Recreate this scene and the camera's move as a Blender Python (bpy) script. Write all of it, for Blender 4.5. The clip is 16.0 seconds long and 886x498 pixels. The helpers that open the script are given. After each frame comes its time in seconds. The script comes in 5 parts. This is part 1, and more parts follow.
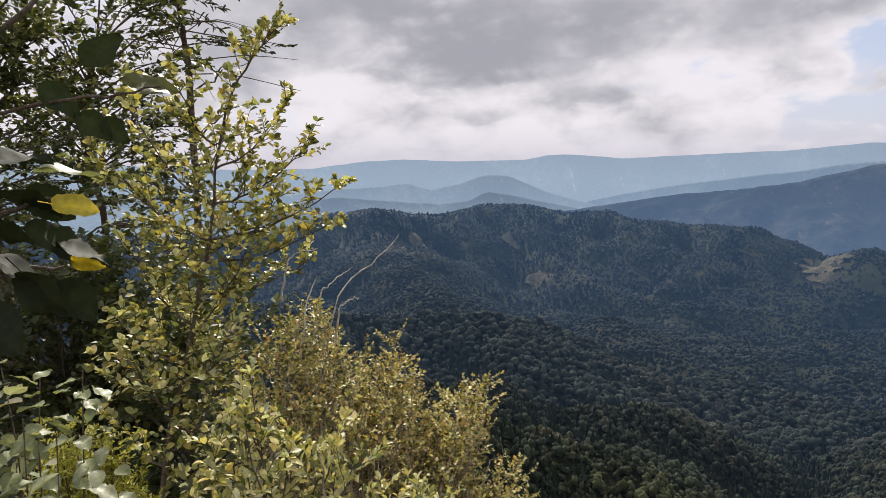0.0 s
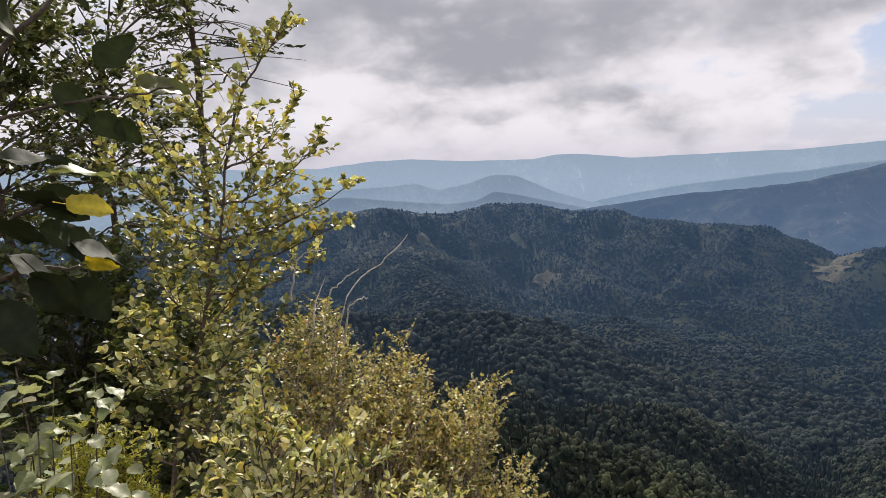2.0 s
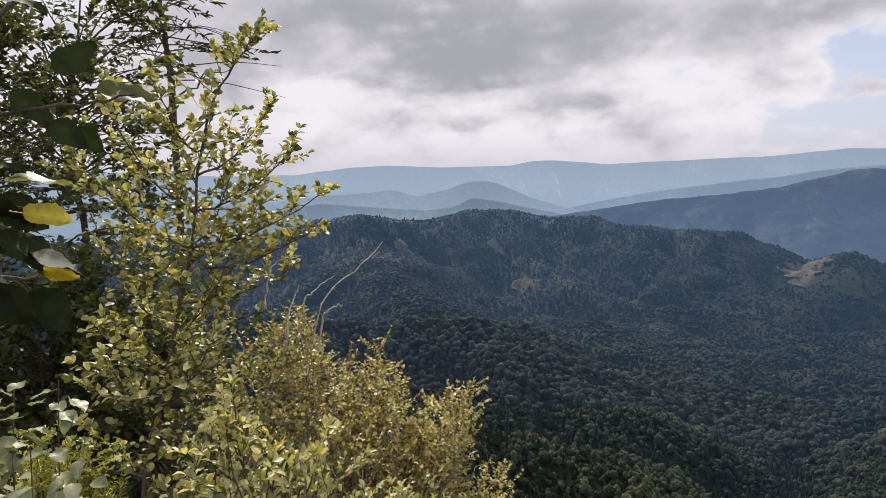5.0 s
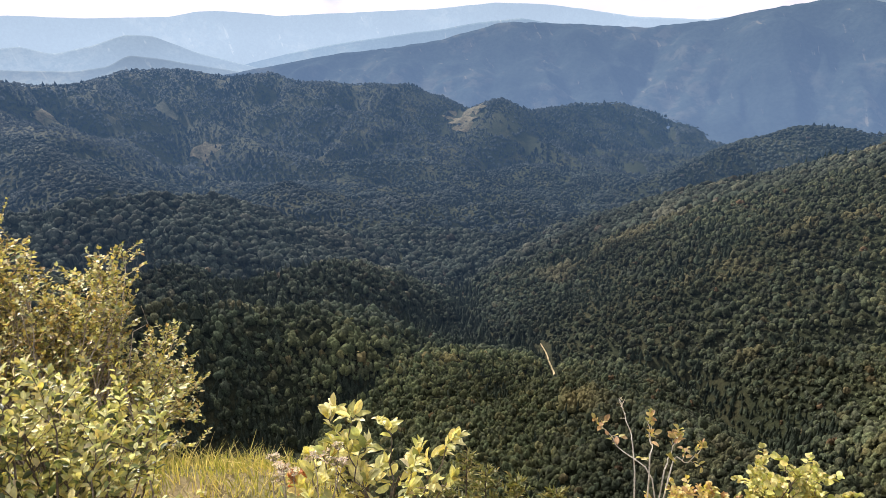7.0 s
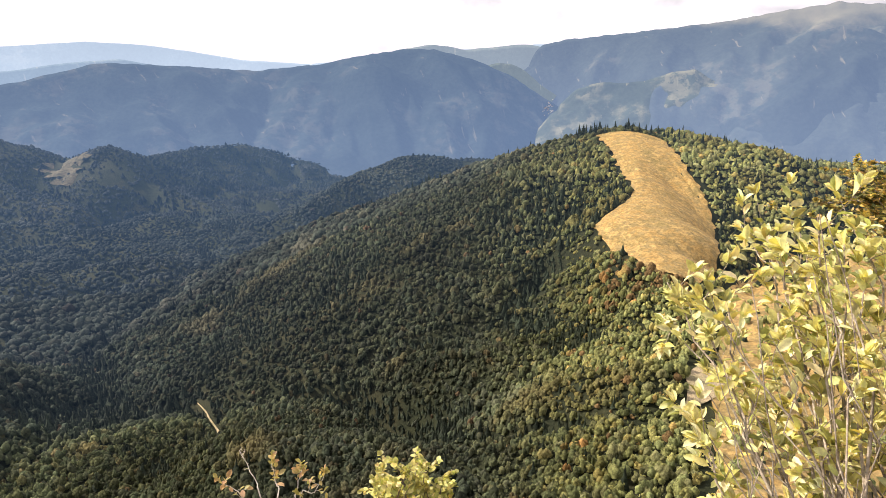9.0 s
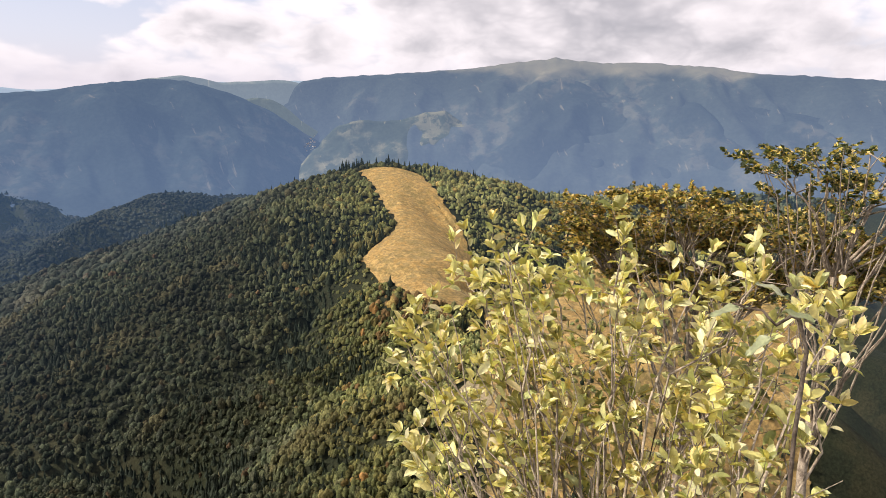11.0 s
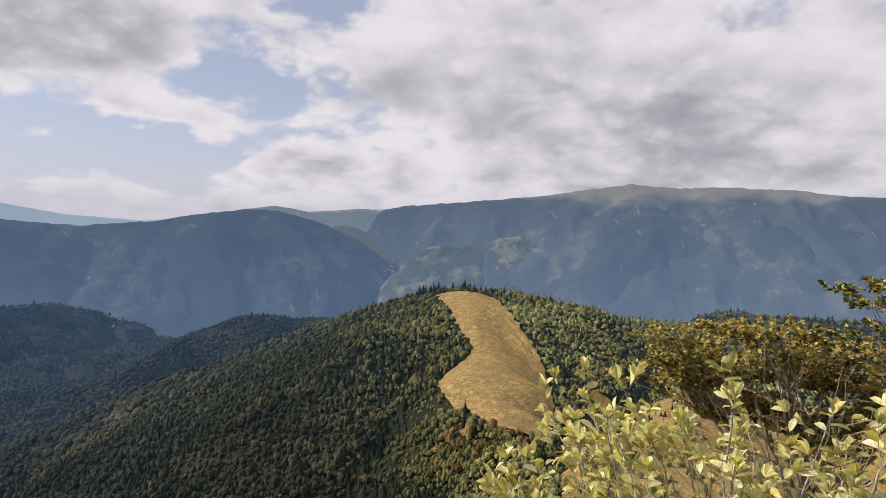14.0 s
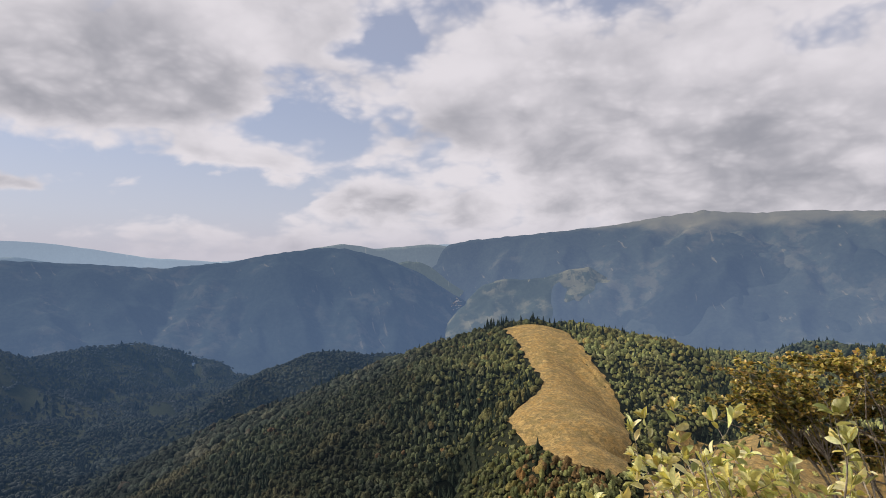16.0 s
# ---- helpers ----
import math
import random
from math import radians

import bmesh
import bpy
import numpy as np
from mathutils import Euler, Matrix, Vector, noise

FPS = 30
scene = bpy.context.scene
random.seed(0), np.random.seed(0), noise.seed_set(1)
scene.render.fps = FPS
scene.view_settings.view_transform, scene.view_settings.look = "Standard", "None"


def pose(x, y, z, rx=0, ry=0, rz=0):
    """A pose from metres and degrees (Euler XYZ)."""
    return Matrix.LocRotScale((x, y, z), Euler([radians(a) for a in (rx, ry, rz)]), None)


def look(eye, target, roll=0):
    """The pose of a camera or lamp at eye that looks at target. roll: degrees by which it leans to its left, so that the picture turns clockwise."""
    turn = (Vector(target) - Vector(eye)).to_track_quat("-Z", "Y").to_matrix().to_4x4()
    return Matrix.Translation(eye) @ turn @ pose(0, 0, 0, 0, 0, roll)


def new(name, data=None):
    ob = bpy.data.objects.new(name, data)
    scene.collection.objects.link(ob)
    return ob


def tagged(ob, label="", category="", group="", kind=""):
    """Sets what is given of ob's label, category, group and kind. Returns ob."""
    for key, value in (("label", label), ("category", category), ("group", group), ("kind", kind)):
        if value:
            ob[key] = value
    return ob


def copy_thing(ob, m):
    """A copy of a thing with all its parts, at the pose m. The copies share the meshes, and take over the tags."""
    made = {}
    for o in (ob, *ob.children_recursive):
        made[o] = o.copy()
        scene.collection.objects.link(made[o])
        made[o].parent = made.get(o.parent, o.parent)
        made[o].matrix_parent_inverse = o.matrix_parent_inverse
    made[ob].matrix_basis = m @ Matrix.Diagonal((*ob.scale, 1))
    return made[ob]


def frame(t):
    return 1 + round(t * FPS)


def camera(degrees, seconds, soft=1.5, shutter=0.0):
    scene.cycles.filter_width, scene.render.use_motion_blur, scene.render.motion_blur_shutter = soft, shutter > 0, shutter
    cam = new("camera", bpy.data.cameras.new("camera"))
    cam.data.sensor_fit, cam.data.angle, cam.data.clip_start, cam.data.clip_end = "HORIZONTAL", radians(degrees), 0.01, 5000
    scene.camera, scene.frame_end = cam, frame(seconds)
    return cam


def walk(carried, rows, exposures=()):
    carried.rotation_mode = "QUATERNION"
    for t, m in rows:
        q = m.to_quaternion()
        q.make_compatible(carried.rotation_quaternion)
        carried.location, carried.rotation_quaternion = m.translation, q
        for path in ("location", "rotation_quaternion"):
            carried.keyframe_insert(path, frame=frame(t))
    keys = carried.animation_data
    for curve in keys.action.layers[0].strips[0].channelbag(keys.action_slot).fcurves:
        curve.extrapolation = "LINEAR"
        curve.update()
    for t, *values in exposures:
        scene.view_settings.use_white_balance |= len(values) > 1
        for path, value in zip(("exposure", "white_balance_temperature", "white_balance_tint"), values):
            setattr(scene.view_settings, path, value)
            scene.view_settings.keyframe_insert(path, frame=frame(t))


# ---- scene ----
# ---- camera: held at arm's length, turned about the body ----
ARM = 0.38
STAND = Vector((0.0, 0.0, 1.6))


def held(yaw, pitch, roll):
    way = Vector((math.sin(radians(yaw)) * math.cos(radians(pitch)),
                  math.cos(radians(yaw)) * math.cos(radians(pitch)), math.sin(radians(pitch))))
    p = STAND + way * ARM
    return pose(p.x, p.y, p.z, 90 + pitch, 0, -yaw) @ pose(0, 0, 0, 0, 0, -roll)


# seconds, yaw to the right of north, pitch, lean to the right
TURNS = [
    (0.0, -60.0, -6.25, 0.35), (0.5, -59.79, -6.58, 0.08), (1.0, -60.87, -6.32, 0.53), (1.5, -60.44, -6.29, 0.08),
    (2.0, -60.7, -6.27, 0.51), (2.5, -60.31, -6.19, 0.41), (3.0, -60.55, -6.12, 0.33), (3.2, -59.99, -6.12, 0.36),
    (4.25, -60.5, -5.9, 0.45), (5.3, -56.14, -5.92, 0.58), (5.5, -53.46, -6.6, 0.69), (6.0, -43.61, -13.08, 0.46),
    (6.5, -36.45, -17.52, 0.19), (7.0, -30.94, -18.61, 0.9), (7.5, -24.18, -19.06, 1.4), (8.0, -17.24, -17.96, 1.05),
    (8.5, -7.27, -16.05, 0.08), (9.0, 1.93, -15.42, 0.39), (9.5, 11.29, -12.92, -0.07), (10.0, 16.84, -12.17, -0.64),
    (10.2, 18.6, -12.06, -1.11), (11.25, 23.5, -12.0, -1.5), (12.3, 19.54, -7.33, -1.62), (12.5, 17.61, -5.58, -1.31),
    (13.0, 16.34, -3.25, -1.14), (13.5, 17.13, -1.84, -1.13), (14.0, 16.01, -1.07, -1.12), (14.5, 15.25, -0.17, -0.9),
    (15.0, 14.38, -0.29, -0.54), (15.5, 12.23, 0.68, -0.27), (16.0, 10.04, 1.96, 0.42)]
cam = camera(69.84, 16.0, soft=0.55)
walk(cam, [(t, held(a, b, c)) for t, a, b, c in TURNS],
     exposures=[(t, stops, 6600.0 if 7.5 < t < 11 else 6300.0, 18.0 if 7.5 < t < 11 else 15.0) for t, stops in [(0.0, 0.0), (5.3, 0.03), (6.4, 0.2), (7.0, 0.68), (8.0, 0.82), (8.6, 0.84), (9.1, 0.74), (10.2, 0.42), (12.4, 0.14), (13.2, -0.04), (14.2, -0.14), (16.0, -0.22)]])


WEST, NORTH, EAST = held(-60, -6.3, 0).translation, held(-31, -18.6, 0).translation, held(16, -9, 0).translation


def toward(eye, az, el, r):
    """A point r metres off in the direction az, el from where the camera is held."""
    a, e = radians(az), radians(el)
    return eye + Vector((math.sin(a) * math.cos(e), math.cos(a) * math.cos(e), math.sin(e))) * r


# ---- nodes ----
def tree_of(owner):
    owner.use_nodes = True
    owner.node_tree.nodes.clear()
    return owner.node_tree


def node(tree, kind, links=(), operation=None):
    n = tree.nodes.new(kind)
    if operation:
        n.operation = operation
    for slot, v in dict(links).items():
        s = n.inputs[slot]
        if isinstance(v, bpy.types.NodeSocket):
            tree.links.new(v, s)
        else:
            s.default_value = v
    return n


def calc(tree, op, a, b=0.0, c=0.0):
    return node(tree, "ShaderNodeMath", {0: a, 1: b, 2: c}, operation=op).outputs[0]


def ramp(tree, fac, lo, hi, a=0.0, b=1.0):
    n = node(tree, "ShaderNodeMapRange", {0: fac, 1: lo, 2: hi, 3: a, 4: b})
    n.interpolation_type = "SMOOTHSTEP"
    return n.outputs[0]


def blend(tree, fac, a, b, how="MIX"):
    n = node(tree, "ShaderNodeMix")
    n.data_type, n.blend_type = "RGBA", how
    for i, v in ((0, fac), (6, a), (7, b)):
        if isinstance(v, bpy.types.NodeSocket):
            tree.links.new(v, n.inputs[i])
        else:
            n.inputs[i].default_value = v if i == 0 else (*v, 1)
    return n.outputs[2]


# ---- sky: late-summer afternoon, broken cloud ----
SUN_AZ, SUN_EL = -70.0, 40.0
world = bpy.data.worlds.new("world")
scene.world = world
wt = tree_of(world)
sky = node(wt, "ShaderNodeTexSky")
sky.sky_type, sky.sun_disc, sky.sun_elevation, sky.sun_rotation = "NISHITA", False, radians(SUN_EL), radians(SUN_AZ)
sky.altitude, sky.air_density, sky.dust_density = 1000.0, 1.0, 1.5
ray = node(wt, "ShaderNodeTexCoord").outputs["Generated"]
xyz = node(wt, "ShaderNodeSeparateXYZ", {0: ray})
az_ = calc(wt, "MULTIPLY", calc(wt, "ARCTAN2", xyz.outputs[0], xyz.outputs[1]), 57.2958)
el_ = calc(wt, "MULTIPLY", calc(wt, "ARCSINE", xyz.outputs[2]), 57.2958)
flat_ = node(wt, "ShaderNodeCombineXYZ", {0: calc(wt, "MULTIPLY", az_, 0.055), 1: calc(wt, "MULTIPLY", calc(wt, "POWER", calc(wt, "MAXIMUM", el_, 0.0), 0.8), 0.21), 2: 4.3}).outputs[0]
warp = node(wt, "ShaderNodeTexNoise", {"Vector": flat_, "Scale": 3.0, "Detail": 3.0, "Roughness": 0.5})
puff = node(wt, "ShaderNodeVectorMath", {0: flat_, 1: node(wt, "ShaderNodeVectorMath", {0: warp.outputs["Color"], 1: (0.16, 0.16, 0.0)}, operation="MULTIPLY").outputs[0]}, operation="ADD").outputs[0]
fbm = node(wt, "ShaderNodeTexNoise", {"Vector": puff, "Scale": 1.3, "Detail": 8.0, "Roughness": 0.50}).outputs["Fac"]
billow = node(wt, "ShaderNodeTexVoronoi", {"Vector": puff, "Scale": 4.2, "Detail": 2.0, "Roughness": 0.5, "Lacunarity": 2.3})
billow.voronoi_dimensions, billow.feature = "2D", "SMOOTH_F1"
billow.inputs["Smoothness"].default_value = 0.6
lump_ = calc(wt, "SUBTRACT", billow.outputs["Distance"], 0.66)
under = node(wt, "ShaderNodeTexNoise", {"Vector": node(wt, "ShaderNodeVectorMath", {0: puff, 1: (7.0, 0.22, 2.0)}, operation="ADD").outputs[0], "Scale": 1.8, "Detail": 4.0, "Roughness": 0.44}).outputs["Fac"]
waz = calc(wt, "ADD", az_, calc(wt, "MULTIPLY", calc(wt, "SUBTRACT", warp.outputs["Fac"], 0.5), 14.0))
wel = calc(wt, "ADD", el_, calc(wt, "MULTIPLY", calc(wt, "SUBTRACT", fbm, 0.5), 9.0))


def bank(total, az, el, wide, high, much):
    """A bank of cloud, or a gap in it, about that direction."""
    u = calc(wt, "DIVIDE", calc(wt, "SUBTRACT", waz, az), wide)
    v = calc(wt, "DIVIDE", calc(wt, "SUBTRACT", wel, el), high)
    d = calc(wt, "ADD", calc(wt, "MULTIPLY", u, u), calc(wt, "MULTIPLY", v, v))
    return calc(wt, "MULTIPLY_ADD", calc(wt, "EXPONENT", calc(wt, "MULTIPLY", d, -1.0)), much, total)


cover = calc(wt, "ADD", calc(wt, "MULTIPLY_ADD", lump_, -0.22, fbm), 0.12)
for row in [(-23, 6.5, 8, 4.0, -0.36), (-8, 7.6, 10, 3.2, -0.44), (-1, 13.0, 5.0, 2.8, -0.46), (4.5, 19.5, 3.5, 2.0, -0.35),
            (-9.0, 9.4, 7.5, 1.8, 0.55), (2, 6.6, 4, 1.0, 0.42), (-62, 10.0, 22, 9, 0.35), (22, 13.0, 17, 7, 0.35), (-16, 17, 12, 4, 0.3), (40, 9, 12, 5, 0.3), (-25, 14.5, 9, 3.2, 0.42), (-33, 8.6, 5, 1.1, 0.4), (-25, 7.4, 3, 0.8, 0.34)]:
    cover = bank(cover, *row)
thick = calc(wt, "ADD", calc(wt, "MULTIPLY", lump_, 0.36), calc(wt, "SUBTRACT", under, 0.05))
for row in [(-64, 12.8, 18, 3.6, 0.22), (-37, 12.0, 9, 3.0, 0.16), (-50, 5.7, 3.5, 1.1, 0.34), (-45.5, 6.6, 2.2, 0.7, 0.24), (-57, 5.2, 3.5, 0.6, 0.2), (-66, 8.6, 4, 0.9, 0.2), (-55, 9.2, 5, 0.7, 0.16), (26, 6.0, 5, 0.6, 0.16), (38, 7.4, 4, 0.7, 0.18), (-60, 6.6, 17, 2.6, -0.26), (-38, 8.3, 8, 1.8, -0.14), (-21, 13.0, 7, 3, 0.14), (10, 10.8, 8, 1.2, 0.07),
            (40, 10.5, 7, 2, 0.12), (20, 18, 16, 3, -0.08), (16, 7.8, 18, 2.0, -0.20), (8, 9.0, 5, 1.4, -0.10), (17, 13.0, 12, 1.4, 0.10)]:
    thick = bank(thick, *row)
heap = node(wt, "ShaderNodeCombineXYZ", {0: calc(wt, "MULTIPLY", az_, 0.13), 1: calc(wt, "MULTIPLY", el_, 0.19), 2: 1.7}).outputs[0]
heap = node(wt, "ShaderNodeVectorMath", {0: heap, 1: node(wt, "ShaderNodeVectorMath", {0: warp.outputs["Color"], 1: (0.5, 0.4, 0.0)}, operation="MULTIPLY").outputs[0]}, operation="ADD").outputs[0]
curds = node(wt, "ShaderNodeTexNoise", {"Vector": heap, "Scale": 1.9, "Detail": 6.0, "Roughness": 0.52}).outputs["Fac"]
cover = calc(wt, "MULTIPLY_ADD", calc(wt, "SUBTRACT", curds, 0.5), ramp(wt, el_, 5.0, 13.0, 0.55, 0.06), cover)
thick = calc(wt, "MULTIPLY_ADD", calc(wt, "SUBTRACT", curds, 0.5), ramp(wt, el_, 5.0, 13.0, 0.34, 0.12), thick)
thick = calc(wt, "MULTIPLY_ADD", ramp(wt, cover, 0.50, 0.95), 0.30, calc(wt, "SUBTRACT", calc(wt, "MULTIPLY", thick, 0.85), 0.10))
white = blend(wt, ramp(wt, thick, 0.20, 0.90), (0.885, 0.85, 0.845), (0.39, 0.395, 0.42))
open_sky = blend(wt, 1.0, sky.outputs[0], (0.12, 0.12, 0.12), "MULTIPLY")
hazy = blend(wt, ramp(wt, el_, -1.0, 15.0, 0.92, 0.46), open_sky, (0.64, 0.64, 0.70))
clouded = blend(wt, ramp(wt, cover, 0.42, 0.66), hazy, white)
low = blend(wt, ramp(wt, el_, 0.5, 5.5, 0.75, 0.0), clouded, (0.61, 0.59, 0.64))
back = node(wt, "ShaderNodeBackground", {0: low, 1: 0.99})
wt.links.new(back.outputs[0], node(wt, "ShaderNodeOutputWorld").inputs[0])

sun = new("sun", bpy.data.lights.new("sun", "SUN"))
sun.data.energy, sun.data.angle, sun.data.color = 4.9, radians(0.6), (1.0, 0.92, 0.78)
sun.matrix_world = look((0, 0, 0), (-math.sin(radians(SUN_AZ)) * math.cos(radians(SUN_EL)), -math.cos(radians(SUN_AZ)) * math.cos(radians(SUN_EL)), -math.sin(radians(SUN_EL))))


# ---- materials ----
def material(name, shade, rough=0.8, spec=0.2, through_light=0.0, bump=None, glow=None):
    """shade(tree) gives the colour; bump is (scale, strength, metres); glow is airlight of the far distance put in as
    emission:
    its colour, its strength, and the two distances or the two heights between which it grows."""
    m = bpy.data.materials.new(name)
    t = tree_of(m)
    c = shade(t)
    b = node(t, "ShaderNodeBsdfPrincipled", {"Base Color": c, "Roughness": rough, "Specular IOR Level": spec})
    if bump:
        where = node(t, "ShaderNodeNewGeometry").outputs["Position"]
        n = node(t, "ShaderNodeTexNoise", {"Vector": where, "Scale": bump[0], "Detail": 6.0, "Roughness": 0.65})
        t.links.new(node(t, "ShaderNodeBump", {"Strength": bump[1], "Distance": bump[2], "Height": n.outputs["Fac"]}).outputs[0], b.inputs["Normal"])
    out = b.outputs[0]
    if through_light:
        tr = node(t, "ShaderNodeBsdfTranslucent", {0: blend(t, 1.0, c, (1.45, 1.4, 0.75), "MULTIPLY")})
        out = node(t, "ShaderNodeMixShader", {0: through_light, 1: out, 2: tr.outputs[0]}).outputs[0]
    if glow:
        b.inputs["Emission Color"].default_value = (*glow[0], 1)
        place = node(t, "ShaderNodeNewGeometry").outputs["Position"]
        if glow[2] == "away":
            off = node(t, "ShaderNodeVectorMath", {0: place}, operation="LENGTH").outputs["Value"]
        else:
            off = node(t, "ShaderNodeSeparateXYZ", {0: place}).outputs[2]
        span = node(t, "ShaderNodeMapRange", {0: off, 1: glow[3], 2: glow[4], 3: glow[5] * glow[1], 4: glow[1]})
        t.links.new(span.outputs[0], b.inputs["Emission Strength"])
    t.links.new(out, node(t, "ShaderNodeOutputMaterial").inputs[0])
    return m


def mottled(rows, scale, fine, where=None):
    """Colours laid over one another by patches: rows of (colour, noise scale, low, high)."""
    def shade(t):
        p = node(t, "ShaderNodeNewGeometry").outputs["Position"]
        c = node(t, "ShaderNodeRGB")
        c.outputs[0].default_value = (*rows[0], 1)
        c = c.outputs[0]
        for i, col in enumerate(rows[1:]):
            n = node(t, "ShaderNodeTexNoise", {"Vector": p, "Scale": scale * (1 + 1.7 * i), "Detail": 6.0, "Roughness": 0.62})
            c = blend(t, ramp(t, n.outputs["Fac"], 0.44, 0.62), c, col)
        n = node(t, "ShaderNodeTexNoise", {"Vector": p, "Scale": fine, "Detail": 4.0, "Roughness": 0.7})
        return blend(t, 1.0, c, blend(t, ramp(t, n.outputs["Fac"], 0.3, 0.7), (0.62, 0.62, 0.62), (1.3, 1.3, 1.3)), "MULTIPLY")
    return shade


def tinted(fine, low=(0.7, 0.7, 0.7), high=(1.3, 1.3, 1.25)):
    """Each leaf's or tree's own colour, with grain."""
    def shade(t):
        own = node(t, "ShaderNodeAttribute")
        own.attribute_name = "tint"
        c = own.outputs["Color"]
        p = node(t, "ShaderNodeNewGeometry").outputs["Position"]
        n = node(t, "ShaderNodeTexNoise", {"Vector": p, "Scale": fine, "Detail": 4.0, "Roughness": 0.7})
        return blend(t, 1.0, c, blend(t, ramp(t, n.outputs["Fac"], 0.3, 0.7), low, high), "MULTIPLY")
    return shade


# haze over woods and ground: blue emission that grows with distance
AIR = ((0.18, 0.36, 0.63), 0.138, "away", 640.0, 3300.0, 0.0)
# floor darkened so that the shade between crowns is in its colour
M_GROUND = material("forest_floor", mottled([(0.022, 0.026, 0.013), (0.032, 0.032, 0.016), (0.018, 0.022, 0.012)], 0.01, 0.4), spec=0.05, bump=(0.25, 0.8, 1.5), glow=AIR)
M_SUMMIT = material("summit_turf", mottled([(0.16, 0.13, 0.055), (0.10, 0.11, 0.035), (0.20, 0.155, 0.075)], 0.5, 30.0), bump=(12.0, 0.6, 0.05))
M_MEADOW = material("dry_meadow", mottled([(0.30, 0.190, 0.060), (0.19, 0.142, 0.050), (0.38, 0.255, 0.09), (0.22, 0.16, 0.065)], 0.03, 0.30), bump=(0.5, 0.8, 0.8))
M_TRACK = material("dry_earth", mottled([(0.30, 0.24, 0.14), (0.22, 0.19, 0.10)], 0.08, 1.0), bump=(1.0, 0.5, 0.2))
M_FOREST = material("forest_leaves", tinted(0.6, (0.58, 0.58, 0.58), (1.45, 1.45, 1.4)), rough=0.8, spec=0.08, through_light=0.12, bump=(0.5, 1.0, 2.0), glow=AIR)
M_LEAF = material("green_leaf", tinted(60.0, (0.8, 0.8, 0.8), (1.2, 1.2, 1.15)), rough=0.45, spec=0.4, through_light=0.29)
# shaded copy of the leaf: dull, lets little light through
M_SHADE_LEAF = material("shaded_leaf", tinted(60.0, (0.8, 0.8, 0.8), (1.2, 1.2, 1.15)), rough=0.62, spec=0.12, through_light=0.08)
M_TWIG = material("pale_bark", mottled([(0.38, 0.32, 0.24), (0.20, 0.16, 0.12)], 20.0, 90.0), rough=0.85, bump=(80.0, 0.5, 0.006))
M_BARK = material("bark", mottled([(0.10, 0.075, 0.055), (0.17, 0.14, 0.11)], 18.0, 90.0), rough=0.9, bump=(80.0, 0.7, 0.01))
M_DEAD = material("bleached_wood", mottled([(0.62, 0.57, 0.50), (0.46, 0.41, 0.35)], 25.0, 120.0), rough=0.85, bump=(90.0, 0.5, 0.005))
M_GRASS = material("grass_blades", tinted(40.0), rough=0.6, through_light=0.3)
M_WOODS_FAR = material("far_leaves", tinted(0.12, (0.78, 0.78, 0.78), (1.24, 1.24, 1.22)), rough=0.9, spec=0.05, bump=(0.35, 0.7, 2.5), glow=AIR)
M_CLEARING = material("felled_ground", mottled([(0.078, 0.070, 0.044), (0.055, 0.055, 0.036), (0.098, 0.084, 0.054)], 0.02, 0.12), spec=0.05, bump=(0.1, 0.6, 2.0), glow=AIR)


# ---- mesh helpers ----
def sheet(name, verts, faces, colours=None, smooth=False):
    """A mesh from arrays: vertices n x 3, faces m x k, and a colour a vertex."""
    verts, faces = np.asarray(verts, np.float32), np.asarray(faces, np.int32)
    me = bpy.data.meshes.new(name)
    m, k = faces.shape
    me.vertices.add(len(verts))
    me.vertices.foreach_set("co", verts.ravel())
    me.loops.add(m * k)
    me.loops.foreach_set("vertex_index", faces.ravel())
    me.polygons.add(m)
    me.polygons.foreach_set("loop_start", np.arange(0, m * k, k, dtype=np.int32))
    me.polygons.foreach_set("use_smooth", np.full(m, smooth))
    if colours is not None:
        a = me.attributes.new("tint", "FLOAT_COLOR", "POINT")
        a.data.foreach_set("color", np.c_[colours, np.ones(len(verts))].astype(np.float32).ravel())
    me.update(calc_edges=True)
    return me


def part(name, me, mat, parent, label=""):
    ob = new(name, me)
    if not me.materials:
        me.materials.append(mat)
    ob.parent = parent
    return tagged(ob, label)


def thing(name, at, label, category, group="", kind=""):
    ob = new(name)
    ob.location = at
    ob.empty_display_size = 0.2
    return tagged(ob, label, category, group, kind)


# ---- relief ----
lattice = np.random.RandomState(7).rand(256, 256)


def grain(x, y, size):
    """Smooth noise in -1..1 with features of that size."""
    u, v = x / size, y / size
    i, j = np.floor(u).astype(int), np.floor(v).astype(int)
    a, b = u - i, v - j
    a, b = a * a * (3 - 2 * a), b * b * (3 - 2 * b)
    g = lambda p, q: lattice[p % 256, q % 256]
    return 2 * ((g(i, j) * (1 - a) + g(i + 1, j) * a) * (1 - b) + (g(i, j + 1) * (1 - a) + g(i + 1, j + 1) * a) * b) - 1


def polar(az, el, r, up=0.0):
    a = radians(az)
    return (r * math.sin(a), r * math.cos(a), 1.6 + r * math.tan(radians(el)) - up)


